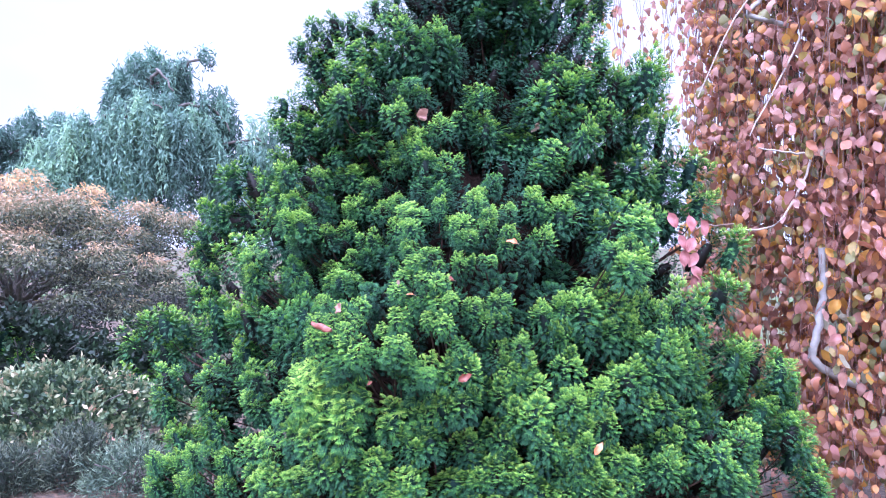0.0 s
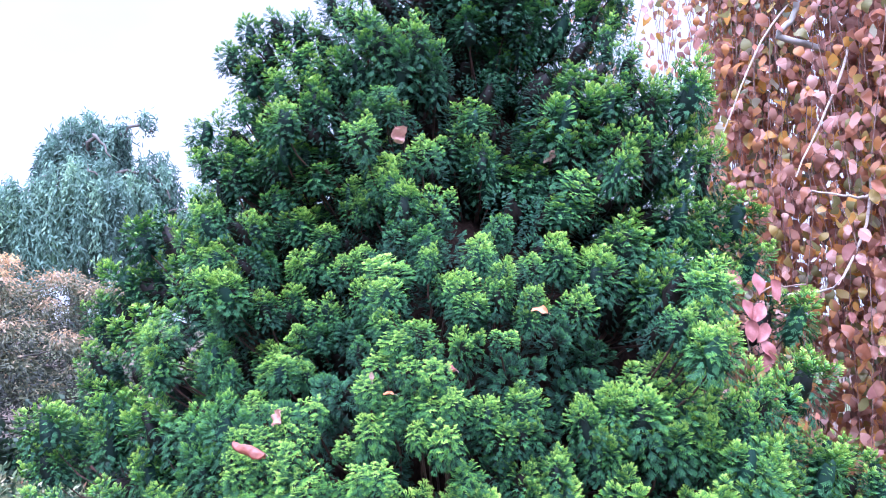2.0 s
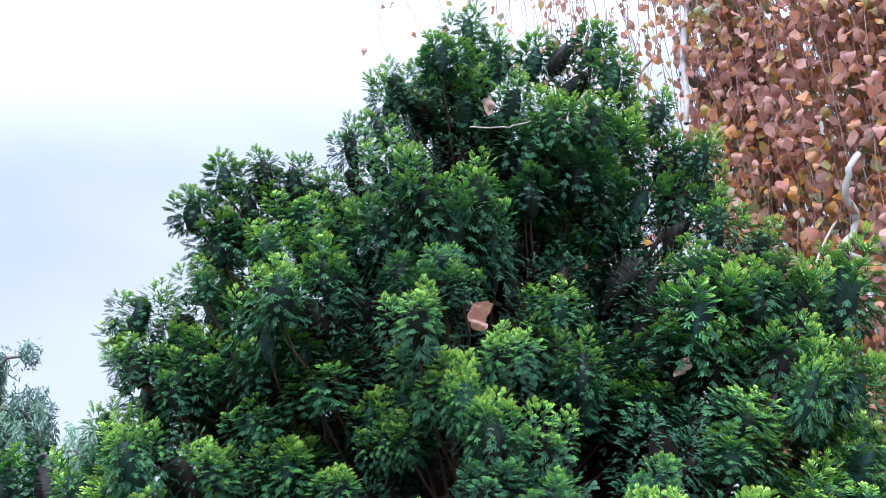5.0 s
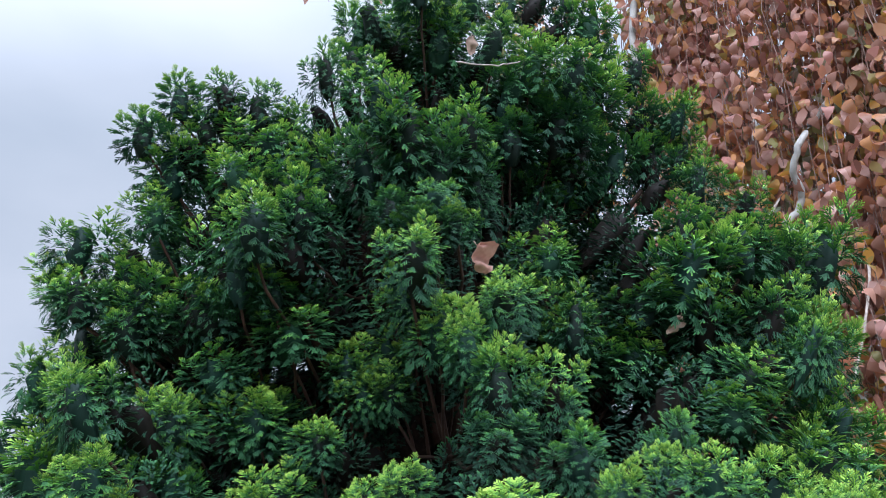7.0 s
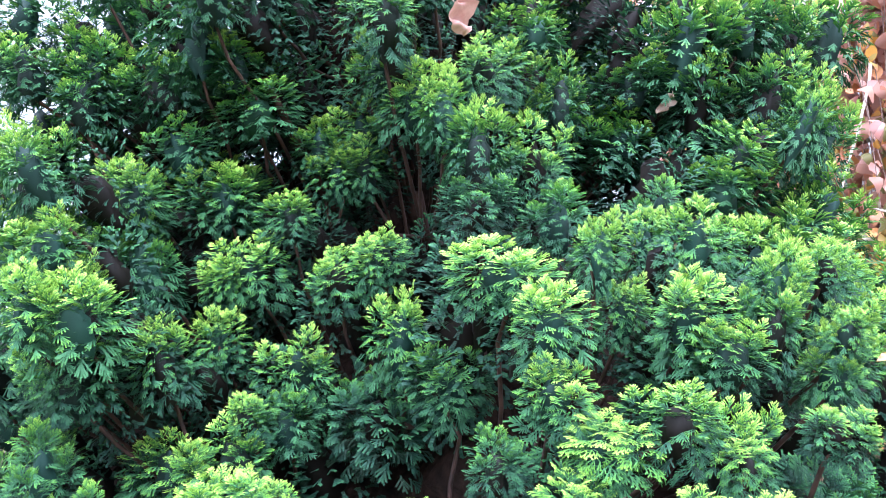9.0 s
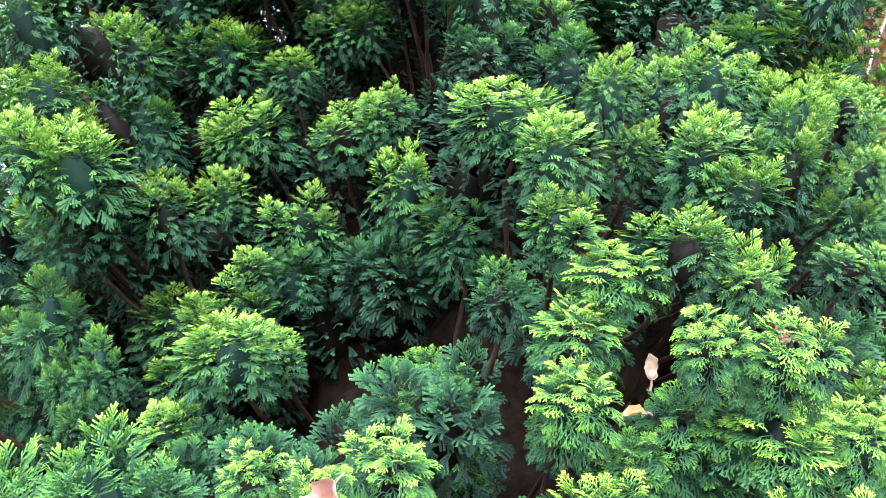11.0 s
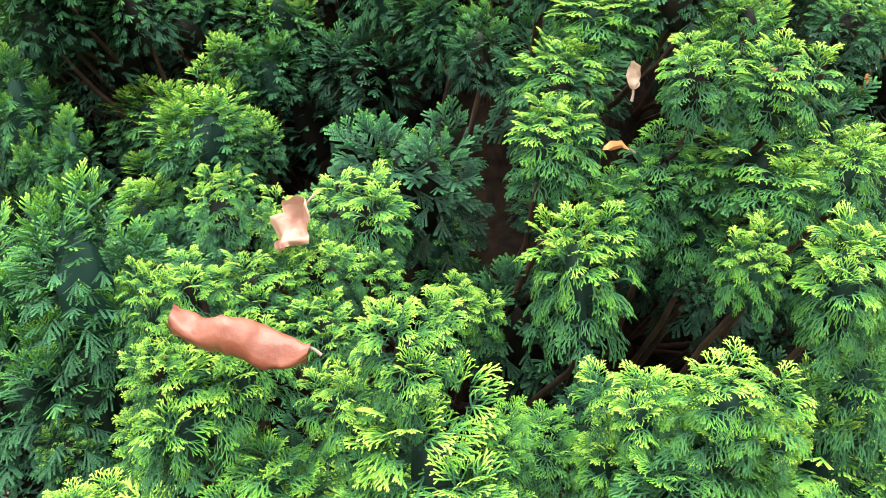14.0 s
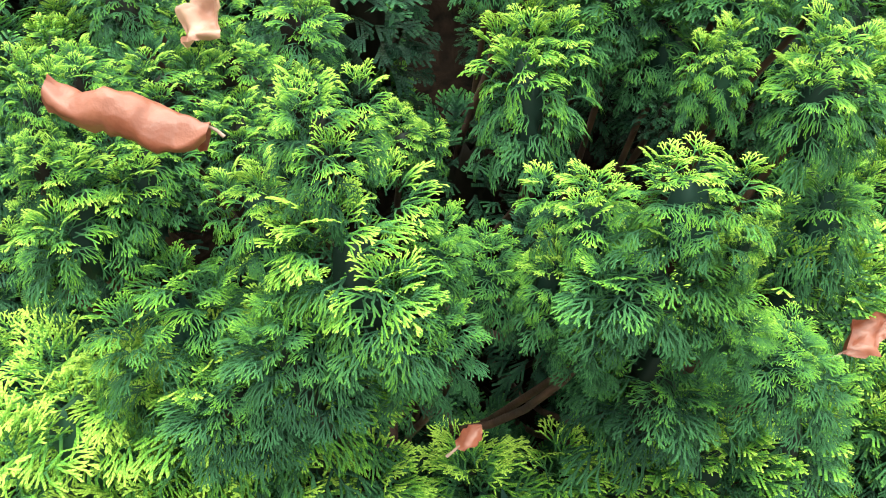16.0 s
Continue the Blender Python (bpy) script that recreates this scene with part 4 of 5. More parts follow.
# sparse added tufts behind the gaps, from the copies darkened for shade
bough("far_shaded", [(-0.54, 3.45, 2.16, 0.20, 0.20), (-0.47, 3.45, 2.06, 0.19, 0.19), (-0.66, 3.45, 1.95, 0.20, 0.18), (-0.56, 3.45, 1.93, 0.19, 0.19), (-0.60, 3.48, 2.04, 0.18, 0.18), (-0.54, 3.48, 2.30, 0.15, 0.18), (-0.70, 3.50, 1.80, 0.20, 0.19), (-0.60, 3.45, 1.70, 0.20, 0.20)])
bough("far_shaded", [(0.42, 3.42, 2.28, 0.18, 0.18), (0.46, 3.42, 2.16, 0.18, 0.18), (0.54, 3.40, 1.92, 0.20, 0.20), (0.31, 3.40, 2.33, 0.17, 0.18), (0.36, 3.42, 2.08, 0.19, 0.20), (0.62, 3.45, 2.04, 0.18, 0.18)])
bough("far_shaded", [(0.93, 3.30, 1.68, 0.20, 0.20), (0.95, 3.32, 1.80, 0.18, 0.18), (0.84, 3.30, 1.62, 0.20, 0.20), (0.80, 3.36, 1.78, 0.18, 0.20), (1.00, 3.36, 1.60, 0.18, 0.18), (0.72, 3.30, 1.86, 0.18, 0.18)])


def crown_radius(z):
    return np.interp(z, [0.0, 0.4, 1.0, 1.25, 1.5, 1.75, 2.0, 2.25, 2.5, 2.75, 2.95], [1.30, 1.36, 1.22, 1.10, 0.96, 0.80, 0.66, 0.54, 0.42, 0.30, 0.10])


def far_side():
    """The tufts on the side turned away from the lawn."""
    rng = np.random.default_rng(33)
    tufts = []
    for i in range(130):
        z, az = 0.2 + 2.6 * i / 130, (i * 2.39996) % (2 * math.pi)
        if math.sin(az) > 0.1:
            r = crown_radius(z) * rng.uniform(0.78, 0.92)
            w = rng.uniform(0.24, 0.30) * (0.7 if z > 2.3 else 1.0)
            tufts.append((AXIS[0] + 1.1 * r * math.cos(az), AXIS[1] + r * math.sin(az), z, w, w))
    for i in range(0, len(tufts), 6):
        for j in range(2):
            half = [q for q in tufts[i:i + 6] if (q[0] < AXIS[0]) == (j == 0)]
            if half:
                # this side takes the darkened copies throughout
                bough("far_shaded", half)


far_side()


def tuft_bed(rows, cols):
    """Radii, row by row and round the axis, of the bed on which the tufts sit."""
    S = np.array(SEATS)
    reach_out = np.hypot((S[:, 0] - AXIS[0]) / 1.1, S[:, 1] - AXIS[1])
    way_out = np.arctan2(S[:, 1] - AXIS[1], (S[:, 0] - AXIS[0]) / 1.1)
    R = np.zeros((rows, cols))
    for i in range(rows):
        z = BED_LOW + BED_HIGH * i / (rows - 1)
        for j in range(cols):
            a = 2 * math.pi * j / cols
            off = np.abs((way_out - a + math.pi) % (2 * math.pi) - math.pi)
            near = np.exp(-(off * max(0.3, float(crown_radius(z))) / 0.12) ** 2 - ((S[:, 2] - z) / 0.12) ** 2)
            r = (near @ (reach_out - 0.5 * S[:, 3]) + 0.15 * crown_radius(z) * 0.80) / (near.sum() + 0.15)
            r *= 1 + 0.10 * noise.noise((9 * math.cos(a), 9 * math.sin(a), z * 11)) + 0.07 * noise.noise((23 * math.cos(a), 23 * math.sin(a), z * 29))
            R[i, j] = max(0.02, r * min(1.0, (2.95 - z) / 0.4))
    return R


BED_LOW, BED_HIGH = 0.05, 2.80
BED = tuft_bed(60, 96)


def shade_core():
    """An added near-black core that stands for the shade in the crown's hollows."""
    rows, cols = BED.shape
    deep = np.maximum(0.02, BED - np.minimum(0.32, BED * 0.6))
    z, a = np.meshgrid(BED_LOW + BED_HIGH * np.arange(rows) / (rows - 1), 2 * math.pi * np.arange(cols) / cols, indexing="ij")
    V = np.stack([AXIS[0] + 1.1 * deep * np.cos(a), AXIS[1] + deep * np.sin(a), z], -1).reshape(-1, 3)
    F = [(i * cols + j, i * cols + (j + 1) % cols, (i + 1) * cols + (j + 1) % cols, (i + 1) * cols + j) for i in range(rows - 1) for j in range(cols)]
    under("hollow_shade", mesh_from("hollow_shade", V, F, M_HOLLOW), cypress, HOME, "added near-black core for the shade inside the crown")


shade_core()


def inner_crown():
    """Older shoots clothing the core between and behind the tufts, colour darkened for shade."""
    rng = np.random.default_rng(21)
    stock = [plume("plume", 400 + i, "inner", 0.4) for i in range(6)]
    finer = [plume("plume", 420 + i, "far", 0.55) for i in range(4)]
    Vs, Fs, Gs, Rs, n = [], [], [], [], 0
    seats = []
    for i in range(700):
        z = 0.10 + 2.72 * (i + 0.5) / 700
        az = (i * 2.39996) % (2 * math.pi)
        behind = math.sin(az) > 0.35
        if behind and i % 3 or z > 1.7 and i % 2:
            continue
        r = BED[int((z - BED_LOW) / BED_HIGH * 59), int(az / (2 * math.pi) * 96)]
        r -= min(rng.uniform(0.09, 0.17), r * 0.35)
        size = rng.uniform(0.15, 0.22) * (1.5 if behind else 1.0) * (0.75 if z > 2.3 else 1.0)
        seats.append((AXIS[0] + 1.1 * r * math.cos(az), AXIS[1] + r * math.sin(az), z, az, size))
    for i, (x, y, z, w) in enumerate(SEATS):
        if z > 1.5 or i % 5 == 0:
            az = math.atan2(y - AXIS[1], x - AXIS[0])
            deep = 0.40 * w + 0.05
            seats.append((x - deep * math.cos(az), y - deep * math.sin(az), z - 0.02, az, 1.2 * w))
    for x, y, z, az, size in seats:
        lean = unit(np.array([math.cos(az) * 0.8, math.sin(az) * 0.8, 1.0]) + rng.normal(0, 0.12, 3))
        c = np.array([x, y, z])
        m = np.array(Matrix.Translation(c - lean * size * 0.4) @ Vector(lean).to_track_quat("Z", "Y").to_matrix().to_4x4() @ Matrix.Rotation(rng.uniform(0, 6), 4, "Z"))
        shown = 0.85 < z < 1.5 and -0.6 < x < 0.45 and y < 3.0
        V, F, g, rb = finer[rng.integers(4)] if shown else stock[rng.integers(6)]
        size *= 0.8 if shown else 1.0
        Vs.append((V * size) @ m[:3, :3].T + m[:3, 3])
        # colour level lowered once more, as gap shade
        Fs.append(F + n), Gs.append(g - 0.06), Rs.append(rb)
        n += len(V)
    me = mesh_from("inner_foliage", np.concatenate(Vs), np.concatenate(Fs), M_CYPRESS, growth_shade=np.concatenate(Gs), rib=np.concatenate(Rs))
    ob = under("inner_foliage", me, cypress, HOME, "older green shoots deep in the crown, darkened for shade")
    ob["kind"] = "stuff"


inner_crown()


# ---- leaves of the beech ----
def leaf_mesh(name, mat, length, width, curl=0.0, droop=0.0, ripple=0.0, stalk=0.02, rows=9, cols=7, seed=0, full=0.75, crumple=0.0):
    """A beech leaf along y: oval blade with side veins, folded or curled about its midrib, and a stalk."""
    rng = np.random.default_rng(seed)
    ph = rng.uniform(0, 6.28, 3)
    V, vein = [], []
    for i in range(rows):
        s = i / (rows - 1)
        half = width / 2 * (math.sin(math.pi * min(1, max(0.0, s * 0.97 + 0.015)) ** 0.85)) ** full
        if crumple:
            half *= 1 + 0.5 * crumple * noise.noise((s * 7, seed, 0.3))
        for j in range(cols):
            u = -1 + 2 * j / (cols - 1)
            a = u * curl
            x = half * (math.sin(a) / curl if curl else u)
            z = half * ((1 - math.cos(a)) / curl if curl else 0)
            y = length * s
            z += -droop * length * s * s + ripple * length * (0.5 * math.sin(9 * s + ph[0] + 2 * u) + math.sin(5 * s + ph[1]) * u * u) * 0.1
            if crumple:
                z += crumple * length * (0.16 * noise.noise((u * 1.6 + seed, s * 4, 1.7)) + 0.07 * noise.noise((u * 4, s * 10, seed + 5.1)) + 0.012 * math.cos(i * math.pi) * abs(u))
            V.append((x, y, z))
            vein.append(1.0 if j == cols // 2 else 0.5 + 0.5 * math.cos(i * math.pi))
    F = [(i * cols + j, i * cols + j + 1, (i + 1) * cols + j + 1, (i + 1) * cols + j) for i in range(rows - 1) for j in range(cols - 1)]
    V, F = np.array(V), np.array(F)
    if stalk and full == 0.75:
        SV, SF = tube([(0, -stalk, -stalk * 0.3), (0, -stalk * 0.5, -stalk * 0.1), (0, 0.004, 0)], [0.0009, 0.0008, 0.0007], 4)
        F = np.concatenate([F, SF + len(V)])
        V = np.concatenate([V, SV])
        vein += [0.0] * len(SV)
    me = mesh_from(name, V, F, mat, vein=vein)
    me.polygons.foreach_set("use_smooth", [True] * len(me.polygons))
    return me


# ---- the weeping beech ----
beech = tagged(new("weeping_beech"), "weeping copper beech hung with pink, copper and orange leaves", "tree")
beech.location = (3.6, 5.2, 0)
BACK = Matrix.Translation((-3.6, -5.2, 0))
rng_b = np.random.default_rng(31)


def beech_limb(name, points, r0, r1, steps=16, mat=None, label=""):
    V, F = tube(bend(points, steps, min(0.012, 0.2 * r0), rng_b), np.linspace(r0, r1, steps), 9)
    return under(name, mesh_from(name, V, F, mat or M_BEECHBARK), beech, BACK, label)


beech_limb("trunk", [(3.6, 5.2, -0.1), (3.5, 5.2, 1.6), (3.2, 5.3, 3.2), (2.7, 5.5, 4.8), (2.4, 5.6, 5.9)], 0.22, 0.08, 22, label="smooth grey beech trunk")
beech_limb("limb", [(2.6, 5.5, 5.0), (1.7, 5.4, 5.7), (0.8, 5.2, 5.6), (0.1, 5.0, 5.1)], 0.06, 0.012)
beech_limb("limb", [(2.9, 5.4, 4.2), (2.2, 4.9, 4.9), (1.6, 4.6, 4.6), (1.4, 4.5, 3.6)], 0.05, 0.012)
beech_limb("limb", [(3.0, 5.3, 3.8), (2.6, 4.3, 5.2), (2.2, 3.6, 5.0), (2.0, 3.2, 4.0)], 0.05, 0.012)
beech_limb("limb", [(2.75, 5.6, 2.0), (2.18, 4.85, 2.75), (2.12, 4.78, 3.10), (2.05, 4.69, 3.42), (1.87, 4.6, 3.70), (1.63, 4.59, 3.83), (1.46, 4.55, 3.95)], 0.06, 0.025, 24, M_GREYBARK)
beech_limb("limb", [(1.30, 4.55, 4.0), (1.22, 4.55, 3.9), (1.12, 4.55, 3.6), (1.08, 4.55, 3.2)], 0.008, 0.003, 12, M_TWIG)
beech_limb("limb", [(1.8, 3.95, 2.66), (1.56, 3.93, 2.71), (1.64, 3.90, 2.78), (1.65, 3.88, 2.84), (1.59, 3.86, 2.92), (1.61, 3.81, 3.02), (1.9, 3.9, 3.3)], 0.014, 0.012, 30, label="bare pale crooked limb")
beech_limb("limb", [(2.6, 3.9, 0.75), (2.0, 3.60, 0.84), (1.79, 3.58, 0.93), (1.735, 3.58, 1.01), (1.78, 3.58, 1.15), (1.80, 3.58, 1.30), (1.79, 3.58, 1.51)], 0.022, 0.016, 30, label="bare pale grey crooked limb")
for pts in ([(2.4, 3.9, 3.0), (2.2, 3.6, 2.6), (2.1, 3.5, 2.3), (2.02, 3.5, 2.1)], [(2.0, 4.0, 2.9), (1.75, 3.75, 2.5), (1.5, 3.7, 2.05)], [(1.95, 3.9, 2.3), (1.8, 3.7, 1.9), (1.62, 3.65, 1.6), (1.3, 3.6, 1.58)],
            [(2.2, 4.4, 3.6), (1.9, 4.1, 3.1), (1.55, 4.0, 2.75), (1.35, 4.0, 2.3)], [(2.4, 4.6, 4.2), (2.1, 4.2, 3.5), (1.95, 4.1, 2.9)], [(1.9, 3.8, 2.0), (1.7, 3.6, 1.95), (1.5, 3.6, 1.98)]):
    beech_limb("branchlet", pts, 0.008, 0.003, 14, M_PALETWIG)


def plan_point(f):
    """The skirt of the hanging crown, from its thin far end to its near side."""
    xs, ys = [1.35, 1.55, 1.62, 1.85, 2.15, 2.5], [5.3, 4.7, 4.05, 3.65, 3.35, 3.1]
    k = np.linspace(0, 1, 6)
    return np.interp(f, k, xs), np.interp(f, k, ys)


def hanging_crown():
    strands, leaf_at = [], []

    def hang(x, y, top, low, gap, size, keep):
        steps = 14
        z = np.linspace(top, low, steps)
        sway = np.cumsum(rng_b.normal(0, 0.03, (steps, 2)), 0)
        line = np.column_stack([x + sway[:, 0], y + sway[:, 1], z])
        strands.append(tube(line, np.linspace(0.0028, 0.0012, steps), 4))
        for h in np.arange(top, low, -gap):
            if rng_b.uniform() > keep:
                continue
            i = np.interp(h, z[::-1], np.arange(steps)[::-1])
            p = np.array([np.interp(i, np.arange(steps), line[:, k]) for k in range(3)])
            leaf_at.append((p + rng_b.normal(0, 0.06, 3), size * rng_b.uniform(0.6, 1.25)))

    for i in range(390):
        f = 0.22 + 0.78 * rng_b.uniform() ** 0.85
        x, y = plan_point(f)
        layer = rng_b.uniform(0, 1) ** 1.5 * (0.3 if f < 0.34 else 1.0)
        hang(x + 1.0 * layer, y + 0.7 * layer, rng_b.uniform(4.2, 5.4), rng_b.uniform(0.1, 0.7), 0.040, 0.063, 0.93)
    for i in range(34):
        f = rng_b.uniform()
        hang(1.05 + 0.75 * f, 5.35 - 0.5 * f + rng_b.uniform(-0.2, 0.2), rng_b.uniform(4.8, 5.5), rng_b.uniform(1.4, 3.2), 0.08, 0.06, 0.7)
    for i in range(26):
        f = rng_b.uniform()
        hang(0.1 + 1.2 * f, 5.05 + 0.25 * f + rng_b.uniform(-0.1, 0.1), 5.35, rng_b.uniform(4.05, 4.9), 0.10, 0.06, 0.55)
    for i in range(10):
        f = rng_b.uniform()
        hang(1.12 + 0.35 * f, 1.75 + 0.25 * f, rng_b.uniform(1.2, 1.35), rng_b.uniform(0.5, 0.8), 0.05, 0.085, 0.95)
    return strands, leaf_at


strands, leaf_at = hanging_crown()
V, F = joined(strands)
ob = under("twig_curtain", mesh_from("twig_curtain", V, F, M_TWIG), beech, BACK, "thin brown drooping twigs")
ob["kind"] = "stuff"


def leaf_pose(p, size):
    az = rng_b.uniform(0, 6.28)
    y = unit(np.array([math.cos(az) * 0.55, math.sin(az) * 0.55 - 0.1, -1.0 + rng_b.normal(0, 0.35)]))
    out_way = unit(np.array([-0.75, -0.75, 0.35]) + rng_b.normal(0, 0.95, 3))
    n = unit(out_way - (out_way @ y) * y)
    x = np.cross(y, n)
    m = np.eye(4)
    m[:3, 0], m[:3, 1], m[:3, 2], m[:3, 3] = x * size, y * size, n * size, p
    return m


LEAVES = [leaf_mesh("leaf", M_BEECH, 1.0, w, c, d, r, 0.25, 7, 5, s) for s, (w, c, d, r) in enumerate([(0.72, 0.5, 0.1, 0.8), (0.8, 0.9, 0.2, 1.0), (0.66, 0.3, 0.05, 0.6), (0.75, 1.2, 0.15, 1.2)])]
leaf_at = [q for q in leaf_at if q[0][1] > 2.3]
near = sorted(range(len(leaf_at)), key=lambda i: leaf_at[i][0][0] + leaf_at[i][0][1] * 1.1 + abs(leaf_at[i][0][2] - 1.7) * 0.4)[:290]
singles = set(near)
for i in near:
    under("leaf", LEAVES[i % 4], beech, BACK @ Matrix(leaf_pose(*leaf_at[i])))
TEMPLATES = []
for s, (w, c, d) in enumerate([(0.60, 0.8, 0.15), (0.70, 1.1, 0.25), (0.55, 0.6, 0.1)]):
    me = leaf_mesh("pattern", M_BEECH_MANY, 1.0, w * 1.2, c, d, 0.9, 0, 5, 2, 40 + s)
    tv = np.zeros(len(me.vertices) * 3, np.float32)
    me.vertices.foreach_get("co", tv)
    tf = np.zeros(len(me.loops), np.int32)
    me.loops.foreach_get("vertex_index", tf)
    TEMPLATES.append((tv.reshape(-1, 3), tf.reshape(-1, 4)))
    bpy.data.meshes.remove(me)
pieces = []
for i, (p, size) in enumerate(leaf_at):
    if i not in singles:
        m = leaf_pose(p, size)
        tv, tf = TEMPLATES[i % 3]
        pieces.append((tv @ m[:3, :3].T + m[:3, 3], tf))
V, F = joined(pieces)
me = mesh_from("leaves", V, F, M_BEECH_MANY, vein=np.tile(0.5, len(V)))
me.polygons.foreach_set("use_smooth", [True] * len(me.polygons))
ob = under("leaves", me, beech, BACK, "hanging copper, pink and orange leaves")
ob["kind"] = "stuff"


# ---- plants behind ----
def scatter_blades(P, D, rng, length, width, g, spread):
    D = unit(D + rng.normal(0, spread, D.shape))
    N = unit(rng.normal(0, 1, D.shape))
    L = length * rng.uniform(0.7, 1.3, len(P))
    return blades(P, D, N, L, width * rng.uniform(0.7, 1.3, len(P)), g, np.clip(g + 0.15, 0, 1.2))


def weeping_cedar(cx, cy):
    rng = np.random.default_rng(51)
    tree = tagged(new("weeping_cedar"), "tall weeping blue cedar with grey-green curtains of needles", "conifer")
    tree.location = (cx, cy, 0)

    def limb(name, pts, r0, r1, n=14):
        V, F = tube(bend(pts, n, 0.03, rng), np.linspace(r0, r1, n), 8)
        under(name, mesh_from(name, V, F, M_GREYBARK), tree)

    limb("trunk", [(0, 0, -0.1), (0.1, 0, 2.5), (-0.1, 0.1, 5.0), (0.05, 0.2, 6.8)], 0.30, 0.05, 20)
    for pts in ([(0, 0, 6.0), (0.6, 0.0, 6.5), (1.2, 0.0, 6.85), (1.7, -0.1, 7.05), (1.9, -0.1, 6.8)], [(0, 0, 6.1), (-0.5, 0.1, 6.4), (-0.9, 0.1, 5.9)], [(0, 0, 6.3), (-0.2, 0.0, 6.6), (-0.5, 0.0, 6.2)],
                [(0, 0, 4.8), (1.0, -0.3, 5.7), (2.0, -0.3, 5.6), (2.5, -0.4, 4.9)], [(0, 0, 4.3), (-1.2, 0.2, 4.9), (-2.6, 0.3, 4.95), (-3.8, 0.3, 4.6), (-4.3, 0.2, 4.0)],
                [(0, 0, 4.2), (-1.0, -0.6, 4.9), (-2.0, -0.8, 4.5)], [(0, 0, 5.0), (0.3, -0.8, 5.8), (0.9, -1.2, 5.4)], [(0, 0, 4.8), (-0.4, -0.9, 5.5), (-0.9, -1.2, 5.0)],
                [(0, 0, 3.6), (1.6, -0.3, 4.3), (3.1, -0.2, 4.8), (3.6, -0.2, 4.5)], [(0, 0, 6.0), (0.5, -0.5, 6.7), (1.0, -0.6, 6.0)]):
        limb("limb", [(x, y, z - 0.12) for x, y, z in pts], 0.07, 0.02)
    P, D, G = [], [], []

    def curtain(cx, cy, rx, ry, high, fall, shortest, longest, count, tone):
        """Needle strands that hang in tresses from an umbrella of twigs."""
        for _ in range(count // 4):
            a, q = rng.uniform(0, 6.28), math.sqrt(rng.uniform())
            top0 = high + 0.12 - fall * q ** 2 + rng.normal(0, 0.10)
            drop0, shade0 = rng.uniform(shortest, longest), tone + rng.normal(0, 0.2)
            for _ in range(7):
                top = top0 + rng.normal(0, 0.06)
                drop = min(drop0 * rng.uniform(0.6, 1.05), top - 0.3)
                n = int(drop * 23)
                z = np.linspace(0, drop, n)
                x, y = cx + rx * q * math.cos(a) + rng.normal(0, 0.07), cy + ry * q * math.sin(a) + rng.normal(0, 0.07)
                flare = 0.30 * rx * q * (1 - np.exp(-1.2 * z)) * math.cos(a)
                P.append(np.column_stack([x + flare + np.cumsum(rng.normal(0, 0.012, n)), y + np.cumsum(rng.normal(0, 0.012, n)), top - z]) + rng.normal(0, 0.03, (n, 3)))
                D.append(np.tile((0, 0, -0.8), (n, 1)))
                # each strand goes darker towards its lower end
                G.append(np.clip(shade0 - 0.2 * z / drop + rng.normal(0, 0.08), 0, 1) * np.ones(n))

    curtain(0.0, 0.2, 1.15, 0.9, 7.05, 1.1, 0.9, 1.9, 240, 0.42)
    curtain(1.15, 0.0, 0.5, 0.4, 6.9, 0.6, 0.5, 1.4, 50, 0.42)
    curtain(1.75, -0.1, 0.22, 0.2, 7.1, 0.25, 0.2, 0.6, 16, 0.42)
    curtain(0.45, -0.7, 1.7, 0.9, 5.7, 0.9, 1.6, 3.2, 260, 0.55)
    curtain(2.05, -0.1, 0.55, 0.5, 5.95, 0.7, 0.7, 2.4, 70, 0.45)
    curtain(3.3, -0.2, 0.55, 0.5, 5.2, 1.0, 0.9, 2.6, 70, 0.55)
    curtain(-2.9, 0.3, 1.75, 0.9, 5.25, 0.75, 1.0, 2.4, 330, 0.40)
    curtain(-1.6, -0.9, 1.15, 0.6, 4.95, 0.9, 1.4, 2.6, 150, 0.66)
    curtain(-0.1, -1.2, 0.35, 0.3, 4.8, 0.3, 1.8, 2.8, 50, 0.85)
    curtain(-2.4, -1.3, 0.7, 0.4, 3.9, 0.5, 1.0, 2.0, 70, 0.8)
    curtain(1.9, -0.2, 1.7, 0.8, 4.5, 0.8, 1.6, 3.4, 130, 0.40)
    curtain(-3.2, 0.0, 1.6, 0.8, 3.8, 0.8, 1.4, 2.8, 110, 0.35)
    P, D, G = np.concatenate(P), np.concatenate(D), np.concatenate(G)
    V, F, g = scatter_blades(P, D, rng, 0.18, 0.044, G, 0.55)
    ob = under("foliage", mesh_from("foliage", V, F, M_CEDAR, growth_shade=g), tree, None, "hanging blue-grey needle curtains")
    ob["kind"] = "stuff"


